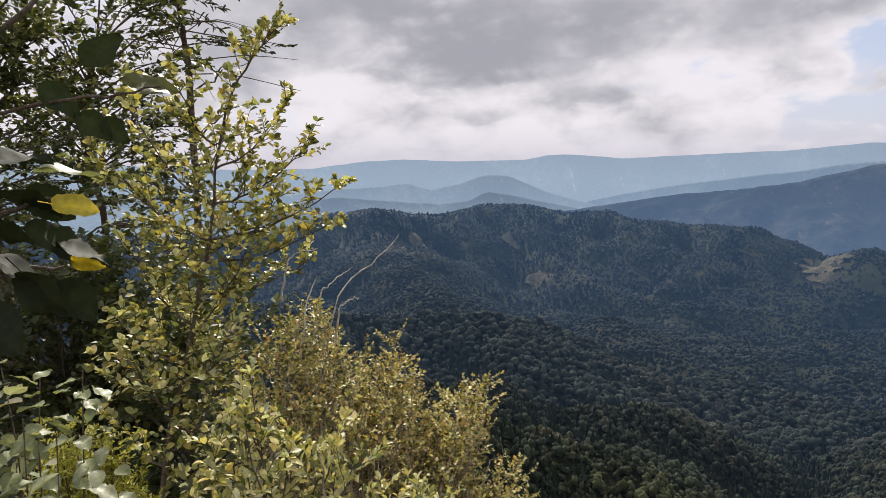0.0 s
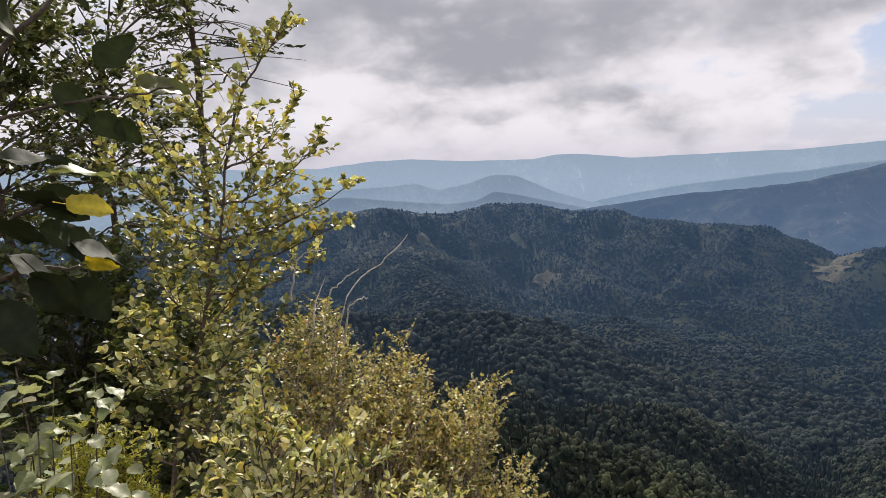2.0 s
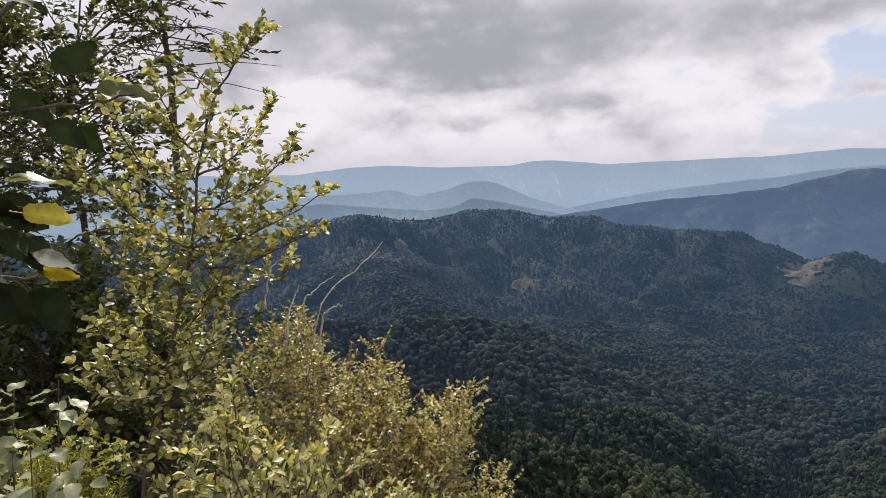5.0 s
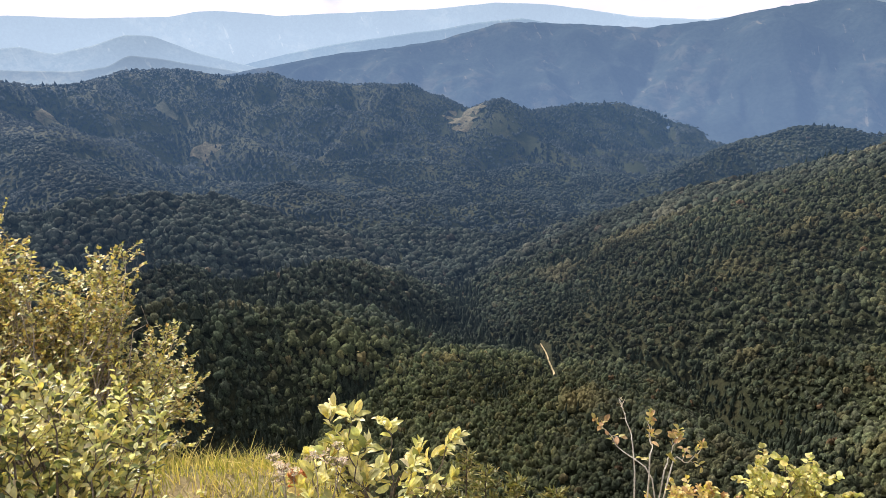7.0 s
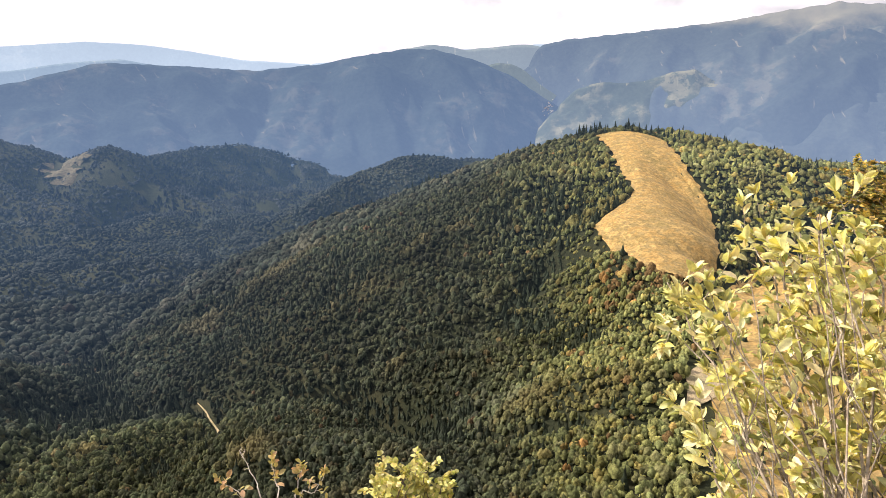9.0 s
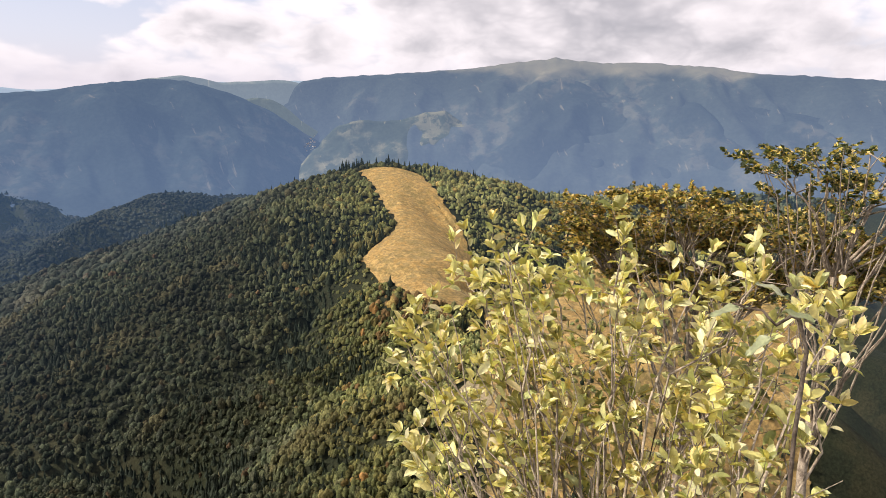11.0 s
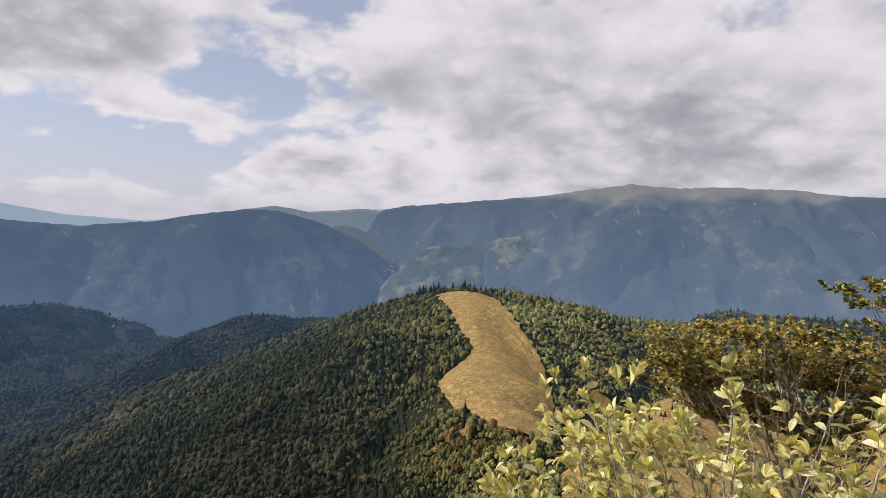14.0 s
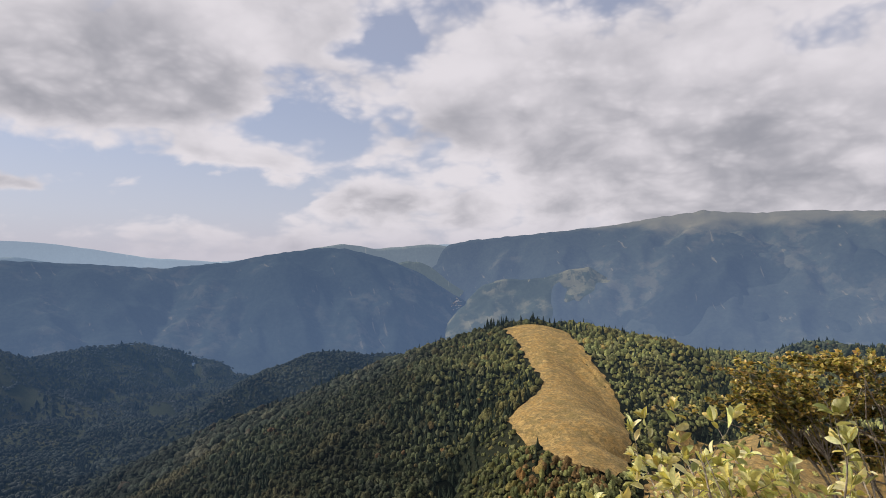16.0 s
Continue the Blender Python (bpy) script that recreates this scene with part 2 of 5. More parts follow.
# Crest lines: azimuth, elevation, distance from the lookout; then slope and roundness.
RIDGES = [
    # the wooded mountain across the valley
    ([(-110, -4.2, 3000), (-92, -4.0, 3000), (-80, -4.6, 2950), (-74.7, -4.1, 2950), (-69.3, -2.7, 2950), (-66.3, -2.4, 2950), (-60.2, -3.1, 3050), (-56.6, -2.1, 3250), (-52.6, -2.1, 3300),
      (-48.6, -2.95, 3250), (-45.4, -2.65, 3200), (-43, -3.5, 3150), (-34.3, -3.8, 3050), (-31.5, -4.9, 3000)], 0.5, 50),
    ([(-31.5, -4.9, 3000), (-28.6, -6.1, 2950), (-25.7, -5.2, 2900), (-23.3, -6.3, 2950), (-19.8, -5.7, 3150), (-15.7, -5.4, 3300), (-11.1, -6.7, 3350), (-7, -8.3, 3350)], 0.45, 40),
    ([(-66, -3.4, 2900), (-65, -5.6, 2500), (-63, -7.8, 2100), (-60, -10.4, 1750)], 0.45, 80),
    ([(-49.5, -5.3, 2950), (-44.1, -5.3, 2900), (-38.8, -6.0, 2850), (-33.5, -7.5, 2700), (-29, -9.6, 2500)], 0.5, 30),
    ([(-53.5, -5.0, 3050), (-51.7, -6.1, 2900), (-48.7, -7.4, 2700), (-45.9, -8.8, 2500), (-41.9, -10.1, 2350), (-32.4, -10.4, 2330), (-25.6, -12.2, 2150)], 0.5, 30),
    ([(-45, -11.7, 1850), (-42, -13.5, 1700), (-39, -14.6, 1600), (-35.4, -16.1, 1500), (-31.2, -18.2, 1370)], 0.45, 30),
    ([(-26.1, -5.8, 2890), (-23.3, -7.9, 2700), (-18.3, -10.5, 2450), (-14.7, -13.0, 2150)], 0.5, 25),
    # rounded spurs on the left
    ([(-95, -9.5, 1700), (-78, -10.5, 1500), (-62.9, -12.2, 1380), (-60.8, -11.8, 1380), (-56.7, -11.9, 1380), (-53.4, -13.4, 1360), (-47.1, -16.3, 1300), (-44, -19.2, 1270)], 0.5, 110),
    ([(-90, -15.5, 950), (-70, -17.0, 900), (-58.2, -18.2, 860), (-53.4, -19.7, 830), (-46.0, -19.9, 850), (-40.8, -19.5, 900), (-36.6, -21.6, 930), (-33.4, -24.2, 930)], 0.6, 40),
    ([(-90, -21.5, 720), (-75, -20.9, 700), (-57.8, -20.6, 690), (-49.5, -22.4, 690), (-44, -23.2, 700), (-39.8, -24.3, 710), (-34.7, -26.4, 740), (-32.5, -27.5, 750)], 0.6, 30),
    # spur below the lookout
    ([(-28.5, -38.5, 400), (-29.5, -32.5, 510), (-30.3, -28.6, 610), (-31, -29.5, 680)], 0.6, 110),
    # the ridge with the meadow, and its long shoulder to the left
    ([(22.5, -39, 240), (23, -34.5, 320), (25, -25.0, 450), (22.5, -17.2, 610), (20.5, -12.2, 760), (19.3, -8.2, 940), (18.6, -5.35, 1110), (17.8, -4.8, 1180)], 0.95, 85),
    ([(17.8, -4.8, 1180), (14.2, -5.1, 1200), (10.9, -7.2, 1250), (8, -8.4, 1330), (2.4, -8.7, 1400), (-2.3, -10.6, 1440), (-8.5, -12.4, 1480), (-13.5, -14.0, 1500), (-24.3, -18.2, 1400), (-31.4, -21.5, 1210)], 0.6, 30),
    ([(17.8, -4.8, 1180), (22, -4.8, 1230), (26.5, -5.5, 1300), (31, -6.6, 1380), (38, -6.6, 1520), (45, -5.6, 1720), (52, -5.4, 1900), (75, -6, 2100)], 0.42, 120),
    ([(29, -33, 300), (29.5, -27, 400), (31, -21, 520), (33.5, -16.5, 660), (37, -13, 820), (41, -10.5, 1000), (47, -8.8, 1250)], 0.36, 60),
    # spurs down from it into the valley
    ([(15.5, -9.3, 1060), (13, -10.5, 1060), (5.9, -12.7, 1080), (-2.5, -14.8, 1110), (-9.8, -17.0, 1130), (-16.5, -19.0, 1140), (-19.1, -20.75, 1150)], 0.85, 30),
    ([(17.5, -13.8, 780), (15.2, -15.7, 800), (9.7, -17.4, 800), (1.7, -18.6, 810), (-3.2, -20.0, 810), (-11.3, -23.4, 800), (-18.7, -25.5, 810), (-22.3, -26.8, 840)], 0.85, 28),
    ([(20, -18.8, 580), (17.6, -20.8, 590), (13.5, -22.0, 600), (6.1, -24.3, 610), (1.1, -26.4, 620), (-5.7, -28.6, 630), (-11.8, -30.4, 650), (-17.3, -32.0, 665)], 0.85, 25),
    ([(21, -24, 430), (17.8, -25.0, 440), (11.1, -29.0, 450), (3.9, -32.6, 460), (-3.1, -35.6, 470), (-12, -38, 490)], 0.85, 22),
    # hill behind that shoulder
    ([(-15, -14.0, 2000), (-10.4, -11.0, 2050), (-6.3, -8.7, 2200), (-1.2, -6.9, 2330), (5, -7.2, 2400), (14, -7.5, 2300)], 0.5, 50),
    # behind the lookout
    ([(130, -14, 120), (150, -8, 700), (165, -4, 2000), (180, -3, 4500)], 0.6, 25),
    ([(-135, -20, 150), (-128, -12, 900), (-112, -7, 2200)], 0.6, 30),
    ([(100, -5, 2600), (130, -4, 3600), (-150, -3, 3900), (-120, -4, 3300)], 0.35, 100),
]
FLOOR = -428.0


def height(x, y):
    """Ground height in metres about the lookout."""
    x, y = np.asarray(x, float), np.asarray(y, float)
    r = np.hypot(x, y)
    crest = np.full(x.shape, 1e4)
    gully = np.zeros(x.shape)
    tops = [FLOOR - 0.022 * np.clip(r, 0, 2600) + 10 * grain(x, y, 300)]
    for number, (line, slope, w) in enumerate(RIDGES):
        run, along = 0.0, np.zeros(x.shape)
        p = np.array([polar(*q, up=9.0 if q[2] > 200 else 0.0) for q in line])
        best, close = np.full(x.shape, -1e4), np.full(x.shape, 1e4)
        for a, b in zip(p[:-1], p[1:]):
            d = b - a
            s = np.clip(((x - a[0]) * d[0] + (y - a[1]) * d[1]) / (d[0] ** 2 + d[1] ** 2), 0, 1)
            far = np.hypot(x - a[0] - s * d[0], y - a[1] - s * d[1])
            along = np.where(far < close, run + s * math.hypot(d[0], d[1]), along)
            run += math.hypot(d[0], d[1])
            close = np.minimum(close, far)
            best = np.maximum(best, a[2] + s * d[2] - slope * (np.sqrt(far ** 2 + w ** 2) - w))
        tops.append(best)
        wave = 1 - np.abs(grain(along + 900 * number + 25 * grain(x, y, 140), close * 0.30 + 70 * number, 80 + 0.07 * line[0][2]))
        gully = np.where(best > np.max(tops[:-1], axis=0), (46 + 0.012 * line[0][2]) * (0.35 - wave ** 2) * np.clip(close / 160, 0, 1), gully)
        crest = np.minimum(crest, close)
    k = 10.0
    tops = np.array(tops)
    top = tops.max(0)
    second = np.sort(tops, axis=0)[-2]
    gully = gully * np.clip((top - second) / 14, 0.25, 1)
    h = top + k * np.log(np.exp((tops - top) / k).sum(0)) - 3
    # gullies and folds
    fold = 1 - np.abs(grain(x + 70 * grain(x, y, 300), y + 70 * grain(y, x, 300), 240))
    crease = 1 - np.abs(grain(x + 500 + 40 * grain(y, x, 150), y + 40 * grain(x, y, 150), 140))
    h += np.clip((r - 150) / 400, 0, 1) * np.clip(crest / 200, 0.04, 1) * np.interp(r, [1100, 1700], [0.45, 0.65]) * (-46 * (fold ** 2.5 - 0.33) - 48 * (crease ** 3 - 0.3) + 5 * grain(x, y, 60)) + np.clip((r - 150) / 400, 0, 1) * np.interp(r, [1100, 1700], [1.3, 1.1]) * gully
    # the lookout itself: a small turf top that breaks off steeply
    brink = np.interp(np.degrees(np.arctan2(x, y)), [-180, -110, -62, -44, -33, 60, 110, 180], [4.0, 3.0, 2.45, 2.15, 1.3, 1.3, 2.5, 4.0])
    own = -1.35 * (np.sqrt(np.maximum(r - brink, 0) ** 2 + 0.5) - 0.707) + 0.04 * grain(x, y, 0.9) + 0.4 * grain(x, y, 7.0) * np.clip((r - 5) / 10, 0, 1)
    own = own * (1 - 0.5 * np.clip((np.abs(np.degrees(np.arctan2(x, y))) - 75) / 40, 0, 1))
    mix = np.clip((r - 15) / 60, 0, 1)
    return np.maximum(own, np.where(r < 15, -1e4, h - (1 - mix) * 30))


# ---- ground sheet ----
az_lines = np.radians(np.concatenate([np.arange(-180, -108, 4.0), np.arange(-108, 72, 0.7), np.arange(72, 180, 4.0)]))
rings = np.concatenate([np.geomspace(0.5, 60, 46)[:-1], np.geomspace(60, 3600, 255)[:-1], np.linspace(3600, 4960, 18)])
RR, AA = np.meshgrid(rings, az_lines, indexing="ij")
GX, GY = RR * np.sin(AA), RR * np.cos(AA)
GZ = height(GX, GY)
nr, na = GZ.shape
grid_v = np.concatenate([np.c_[GX.ravel(), GY.ravel(), GZ.ravel()], [[0, 0, float(height(0.0, 0.0))]]])
ii, jj = np.meshgrid(np.arange(nr - 1), np.arange(na), indexing="ij")
j2 = (jj + 1) % na
quads = np.c_[(ii * na + jj).ravel(), ((ii + 1) * na + jj).ravel(), ((ii + 1) * na + j2).ravel(), (ii * na + j2).ravel()]
fan = np.array([(nr * na, j, (j + 1) % na, (j + 1) % na) for j in range(na)])
ground_me = sheet("ground", grid_v, quads[:, ::-1], smooth=True)
bm = bmesh.new()
bm.from_mesh(ground_me)
bm.verts.ensure_lookup_table()
for a, b, c, d in fan:
    bm.faces.new((bm.verts[a], bm.verts[c], bm.verts[b])).smooth = True
for f in bm.faces:
    m = f.calc_center_median()
    d = math.hypot(m.x, m.y)
    f.material_index = 1 if d < 70 else 0
bm.to_mesh(ground_me)
bm.free()
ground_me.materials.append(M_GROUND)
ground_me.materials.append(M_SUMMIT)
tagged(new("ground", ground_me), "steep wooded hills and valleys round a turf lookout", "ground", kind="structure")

# how high the ground in front stands, seen from the lookout: hidden slopes carry fewer trees
RISE = np.maximum.accumulate((GZ - 1.6) / RR, axis=0)


def in_view(x, y, z):
    r, a = np.hypot(x, y), np.arctan2(x, y)
    i = np.clip(np.searchsorted(rings, r) - 2, 0, nr - 1)
    j = np.clip(np.searchsorted(az_lines, a), 0, na - 1)
    return (z - 1.6) / r > RISE[i, j] - 0.003


# ---- meadow on the ridge: its two edges in azimuth, by distance ----
def meadow_edges(r):
    left = np.interp(r, [640, 676, 732, 778, 832, 865, 900, 960, 1022, 1165], [21.5, 19.3, 17.2, 15.5, 17.6, 18.7, 18.8, 18.0, 17.1, 15.5])
    right = np.interp(r, [640, 676, 754, 892, 962, 1038, 1165], [24.5, 26.0, 26.3, 25.7, 24.6, 22.7, 20.9])
    return left, right


def strip(name, rs, left, right, n, lift, mat, rough=0.0):
    """A patch of open ground between two edges, laid over the relief."""
    t = np.linspace(0, 1, n)
    a = np.radians(left[:, None] * (1 - t) + right[:, None] * t + rough * grain(rs[:, None] * 1.0, t * 40, 9.0) * ((t < 0.01) | (t > 0.99)))
    x, y = rs[:, None] * np.sin(a), rs[:, None] * np.cos(a)
    v = np.c_[x.ravel(), y.ravel(), (height(x, y) + lift).ravel()]
    i, j = np.meshgrid(np.arange(len(rs) - 1), np.arange(n - 1), indexing="ij")
    q = np.c_[(i * n + j).ravel(), (i * n + j + 1).ravel(), ((i + 1) * n + j + 1).ravel(), ((i + 1) * n + j).ravel()]
    ob = new(name, sheet(name, v, q, smooth=True))
    ob.data.materials.append(mat)
    return ob


mr = np.linspace(645, 1168, 120)
tagged(strip("meadow", mr, *meadow_edges(mr), 40, 2.6, M_MEADOW, 0.25), "long mown meadow of dry golden grass on a ridge", "meadow", kind="structure")
pr = np.linspace(402, 478, 40)
pc = np.interp(pr, [402, 416, 440, 460, 478], [25.0, 25.7, 26.5, 26.8, 26.2]) + 0.15 * grain(pr, pr, 25)
pw = np.interp(pr, [402, 416, 440, 460, 478], [0.2, 0.9, 1.8, 1.7, 0.4])
tagged(strip("ridge_path", pr, pc - pw, pc + pw, 14, 1.2, M_TRACK), "pale dry earth track along the saddle", "path", kind="structure")
hr = np.linspace(250, 900, 90)
tagged(strip("hillside", hr, np.interp(hr, [250, 420, 640, 900], [29.0, 27.0, 27.2, 29.5]), np.interp(hr, [250, 900], [58.0, 54.0]), 40, 0.8, M_MEADOW, 0.4), "rough brown grass slope with scattered shrubs", "hillside", kind="structure")
sr = np.linspace(572, 740, 40)
sc = np.interp(sr, [572, 600, 644, 680, 712, 740], [-20.0, -19.8, -19.95, -20.4, -20.75, -21.4])
sw = np.interp(sr, [572, 600, 680, 740], [0.03, 0.11, 0.09, 0.03])
tagged(strip("landslip", sr, sc - sw, sc + sw, 4, 2.0, M_TRACK), "narrow pale strip of bare earth in the woods", "landslip", kind="structure")

for ca, cr, wa, wr in ((-28.6, 2800, 1.6, 110), (-51.2, 2650, 1.2, 60), (-62.2, 2700, 0.9, 120)):
    cs = np.linspace(cr - wr, cr + wr, 30)
    half = wa * np.sqrt(np.clip(1 - ((cs - cr) / wr) ** 2, 0.01, 1)) * (1 + 0.6 * grain(cs, cs * 0 + cr, 25))
    tagged(strip("clearing", cs, ca - half, ca + half * (0.8 + 0.5 * grain(cs + 99, cs * 0 + cr, 40)), 12, 3.0, M_CLEARING), "brown felled clearing in the mountain woods", "clearing", kind="structure")


# ---- far ranges, so distant that they never shift ----
def far_range(name, line, r, foot, reach, seed, mat, label, rough=1.0):
    """A mountain range with gullies, from its crest down to its foot."""
    p = np.array(line, float)
    az = np.arange(p[0, 0], p[-1, 0], 0.2 if rough > 0.6 else 0.3)
    el = np.interp(az, p[:, 0], p[:, 1])
    smooth_crest = 1.6 + r * np.tan(np.radians(el))[None, :]
    el = el + 0.06 * rough * grain(az * 10, az * 0 + seed * 31, 4.0) + 0.03 * rough * grain(az * 10, az * 0 + seed * 57, 1.3)
    depth = np.interp(az, *reach)[None, :] if isinstance(reach, tuple) else reach
    s = np.concatenate([[-0.25, -0.12], np.linspace(0, 1, 46)])
    S, A = np.meshgrid(s, az, indexing="ij")
    crest = 1.6 + r * np.tan(np.radians(el))[None, :]
    # spurs run down from the crest, with hollows between them
    rng = random.Random(seed)
    down = np.clip(S, 0, 1)
    metre = r * math.pi / 180
    edge = (crest - smooth_crest) * np.clip(1 - down / 0.05, 0, 1)
    drop = smooth_crest - foot
    base = smooth_crest + edge - drop * (1 - (1 - down) ** 1.7)
    Z = base
    for level, (gap, begin, side) in enumerate(((4.2, 0.0, 0.55), (1.7, 0.18, 0.6), (0.9, 0.35, 0.6))):
        a = p[0, 0] + gap * rng.random()
        while a < p[-1, 0]:
            drift = rng.gauss(0, 1.5 * gap) + (1.1 if rng.random() < 0.5 else -1.1)
            start = begin * rng.uniform(0.6, 1.5)
            at = np.interp(a, az, smooth_crest[0])
            t = np.clip((down - start) / (1 - start), 0, 1)
            top_line = at - (at - foot) * (1 - (1 - start) ** 1.7) * (level > 0) - (at - foot) * ((1 - start) ** 1.7 if level else 1) * t ** rng.uniform(0.95, 1.25)
            off = np.abs(A - a - drift * t) * metre
            ridge = top_line - side * (np.sqrt(off ** 2 + 8100) - 90) - np.where(down < start, 400, 0)
            Z = np.maximum(Z, ridge) * 1.0
            a += gap * rng.uniform(0.7, 1.4)
    u, w = A * metre + 0.5 * S * depth * grain(A * metre, S * 0, 1500.0), S * depth
    fold = 0
    for amp, size in ((95, 620), (80, 260), (42, 120)):
        q = u + 0.35 * size * grain(u + 31 * seed, w, size * 1.3)
        fold = fold + amp * ((1 - np.abs(grain(q + 777 * seed, w * 0.8 + size, size))) ** 1.6 - 0.45)
    fold = fold * (1.0 if rough > 0.6 else 0.35)
    Z = base + 0.9 * (Z - base) + fold * np.clip(down / 0.3, 0, 1) * np.clip((1.25 - down), 0, 1)
    Z = base + (Z - base) * rough * np.clip(down / 0.06, 0, 1) - np.where(S < 0, -S * 600, 0)
    Z[2:, 1:-1] = 0.25 * Z[2:, :-2] + 0.5 * Z[2:, 1:-1] + 0.25 * Z[2:, 2:]
    Z = Z + (5 if rough > 0.6 else 0) * grain(A * metre, S * depth, 60.0) * np.clip(down / 0.1, 0, 1)
    R = r - depth * S
    a = np.radians(A)
    m = len(az)
    i, j = np.meshgrid(np.arange(len(s) - 1), np.arange(m - 1), indexing="ij")
    q = np.c_[(i * m + j).ravel(), (i * m + j + 1).ravel(), ((i + 1) * m + j + 1).ravel(), ((i + 1) * m + j).ravel()]
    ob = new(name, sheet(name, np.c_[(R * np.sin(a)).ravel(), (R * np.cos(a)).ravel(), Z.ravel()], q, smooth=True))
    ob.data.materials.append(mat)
    return tagged(ob, label, "mountains", kind="structure")


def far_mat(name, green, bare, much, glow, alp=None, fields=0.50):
    """Far woods with paler bare patches; the haze over them is added as emission."""
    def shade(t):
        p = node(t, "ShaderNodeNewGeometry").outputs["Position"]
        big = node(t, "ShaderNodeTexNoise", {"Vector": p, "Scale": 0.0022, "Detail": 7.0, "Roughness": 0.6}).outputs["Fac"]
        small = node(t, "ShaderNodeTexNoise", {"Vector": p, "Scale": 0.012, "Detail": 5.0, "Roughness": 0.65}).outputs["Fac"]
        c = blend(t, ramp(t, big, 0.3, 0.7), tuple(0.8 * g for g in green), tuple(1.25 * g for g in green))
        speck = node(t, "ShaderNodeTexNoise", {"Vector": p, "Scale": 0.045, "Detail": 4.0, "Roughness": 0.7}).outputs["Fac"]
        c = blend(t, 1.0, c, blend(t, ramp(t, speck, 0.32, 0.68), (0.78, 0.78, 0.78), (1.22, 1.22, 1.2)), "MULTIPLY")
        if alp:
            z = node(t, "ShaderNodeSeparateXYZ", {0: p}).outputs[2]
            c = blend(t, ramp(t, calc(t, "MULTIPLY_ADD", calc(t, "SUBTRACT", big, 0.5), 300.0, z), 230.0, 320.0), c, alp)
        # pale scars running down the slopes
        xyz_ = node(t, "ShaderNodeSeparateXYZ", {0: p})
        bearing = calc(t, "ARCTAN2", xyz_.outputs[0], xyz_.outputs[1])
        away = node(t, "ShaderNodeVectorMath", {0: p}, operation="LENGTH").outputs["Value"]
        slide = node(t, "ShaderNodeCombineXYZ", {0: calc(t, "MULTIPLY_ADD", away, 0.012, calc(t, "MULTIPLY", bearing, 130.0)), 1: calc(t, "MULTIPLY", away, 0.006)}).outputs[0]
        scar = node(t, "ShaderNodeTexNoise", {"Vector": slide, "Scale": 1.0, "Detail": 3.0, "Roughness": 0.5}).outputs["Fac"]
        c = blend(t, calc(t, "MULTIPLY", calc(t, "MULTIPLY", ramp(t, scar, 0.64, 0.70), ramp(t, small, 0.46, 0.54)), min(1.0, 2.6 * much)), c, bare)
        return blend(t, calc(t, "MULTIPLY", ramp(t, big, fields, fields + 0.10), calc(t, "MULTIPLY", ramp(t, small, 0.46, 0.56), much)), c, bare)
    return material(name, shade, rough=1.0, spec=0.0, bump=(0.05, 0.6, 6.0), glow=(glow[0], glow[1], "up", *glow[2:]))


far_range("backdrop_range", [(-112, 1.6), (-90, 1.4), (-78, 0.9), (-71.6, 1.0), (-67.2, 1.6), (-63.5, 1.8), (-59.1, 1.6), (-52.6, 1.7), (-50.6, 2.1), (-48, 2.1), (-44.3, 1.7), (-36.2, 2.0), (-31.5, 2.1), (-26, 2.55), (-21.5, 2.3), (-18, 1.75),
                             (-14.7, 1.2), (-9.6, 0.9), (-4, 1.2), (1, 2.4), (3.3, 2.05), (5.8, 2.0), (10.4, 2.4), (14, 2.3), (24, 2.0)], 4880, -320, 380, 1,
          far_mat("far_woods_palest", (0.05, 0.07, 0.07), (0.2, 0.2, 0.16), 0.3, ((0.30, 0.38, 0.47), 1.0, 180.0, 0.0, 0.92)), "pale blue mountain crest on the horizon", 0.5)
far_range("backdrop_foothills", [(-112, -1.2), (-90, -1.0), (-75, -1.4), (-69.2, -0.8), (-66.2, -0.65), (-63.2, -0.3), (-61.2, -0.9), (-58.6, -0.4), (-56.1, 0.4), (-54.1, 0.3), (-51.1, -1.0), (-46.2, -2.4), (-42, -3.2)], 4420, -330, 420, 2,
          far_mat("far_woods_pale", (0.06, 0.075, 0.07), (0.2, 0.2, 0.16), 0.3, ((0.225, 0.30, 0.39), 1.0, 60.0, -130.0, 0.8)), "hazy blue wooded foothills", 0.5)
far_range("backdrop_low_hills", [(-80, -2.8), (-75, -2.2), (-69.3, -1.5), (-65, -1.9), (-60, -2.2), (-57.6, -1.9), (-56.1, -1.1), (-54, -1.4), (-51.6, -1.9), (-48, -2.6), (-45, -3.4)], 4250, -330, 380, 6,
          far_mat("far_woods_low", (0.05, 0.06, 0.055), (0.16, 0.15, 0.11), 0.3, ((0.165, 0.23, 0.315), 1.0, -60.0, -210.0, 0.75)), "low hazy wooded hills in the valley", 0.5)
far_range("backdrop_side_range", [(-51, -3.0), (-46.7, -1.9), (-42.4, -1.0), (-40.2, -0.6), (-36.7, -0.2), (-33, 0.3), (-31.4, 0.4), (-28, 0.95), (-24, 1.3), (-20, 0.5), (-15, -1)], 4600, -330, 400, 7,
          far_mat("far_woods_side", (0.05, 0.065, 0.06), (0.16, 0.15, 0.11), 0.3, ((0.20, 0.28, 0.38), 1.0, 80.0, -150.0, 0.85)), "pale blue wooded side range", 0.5)
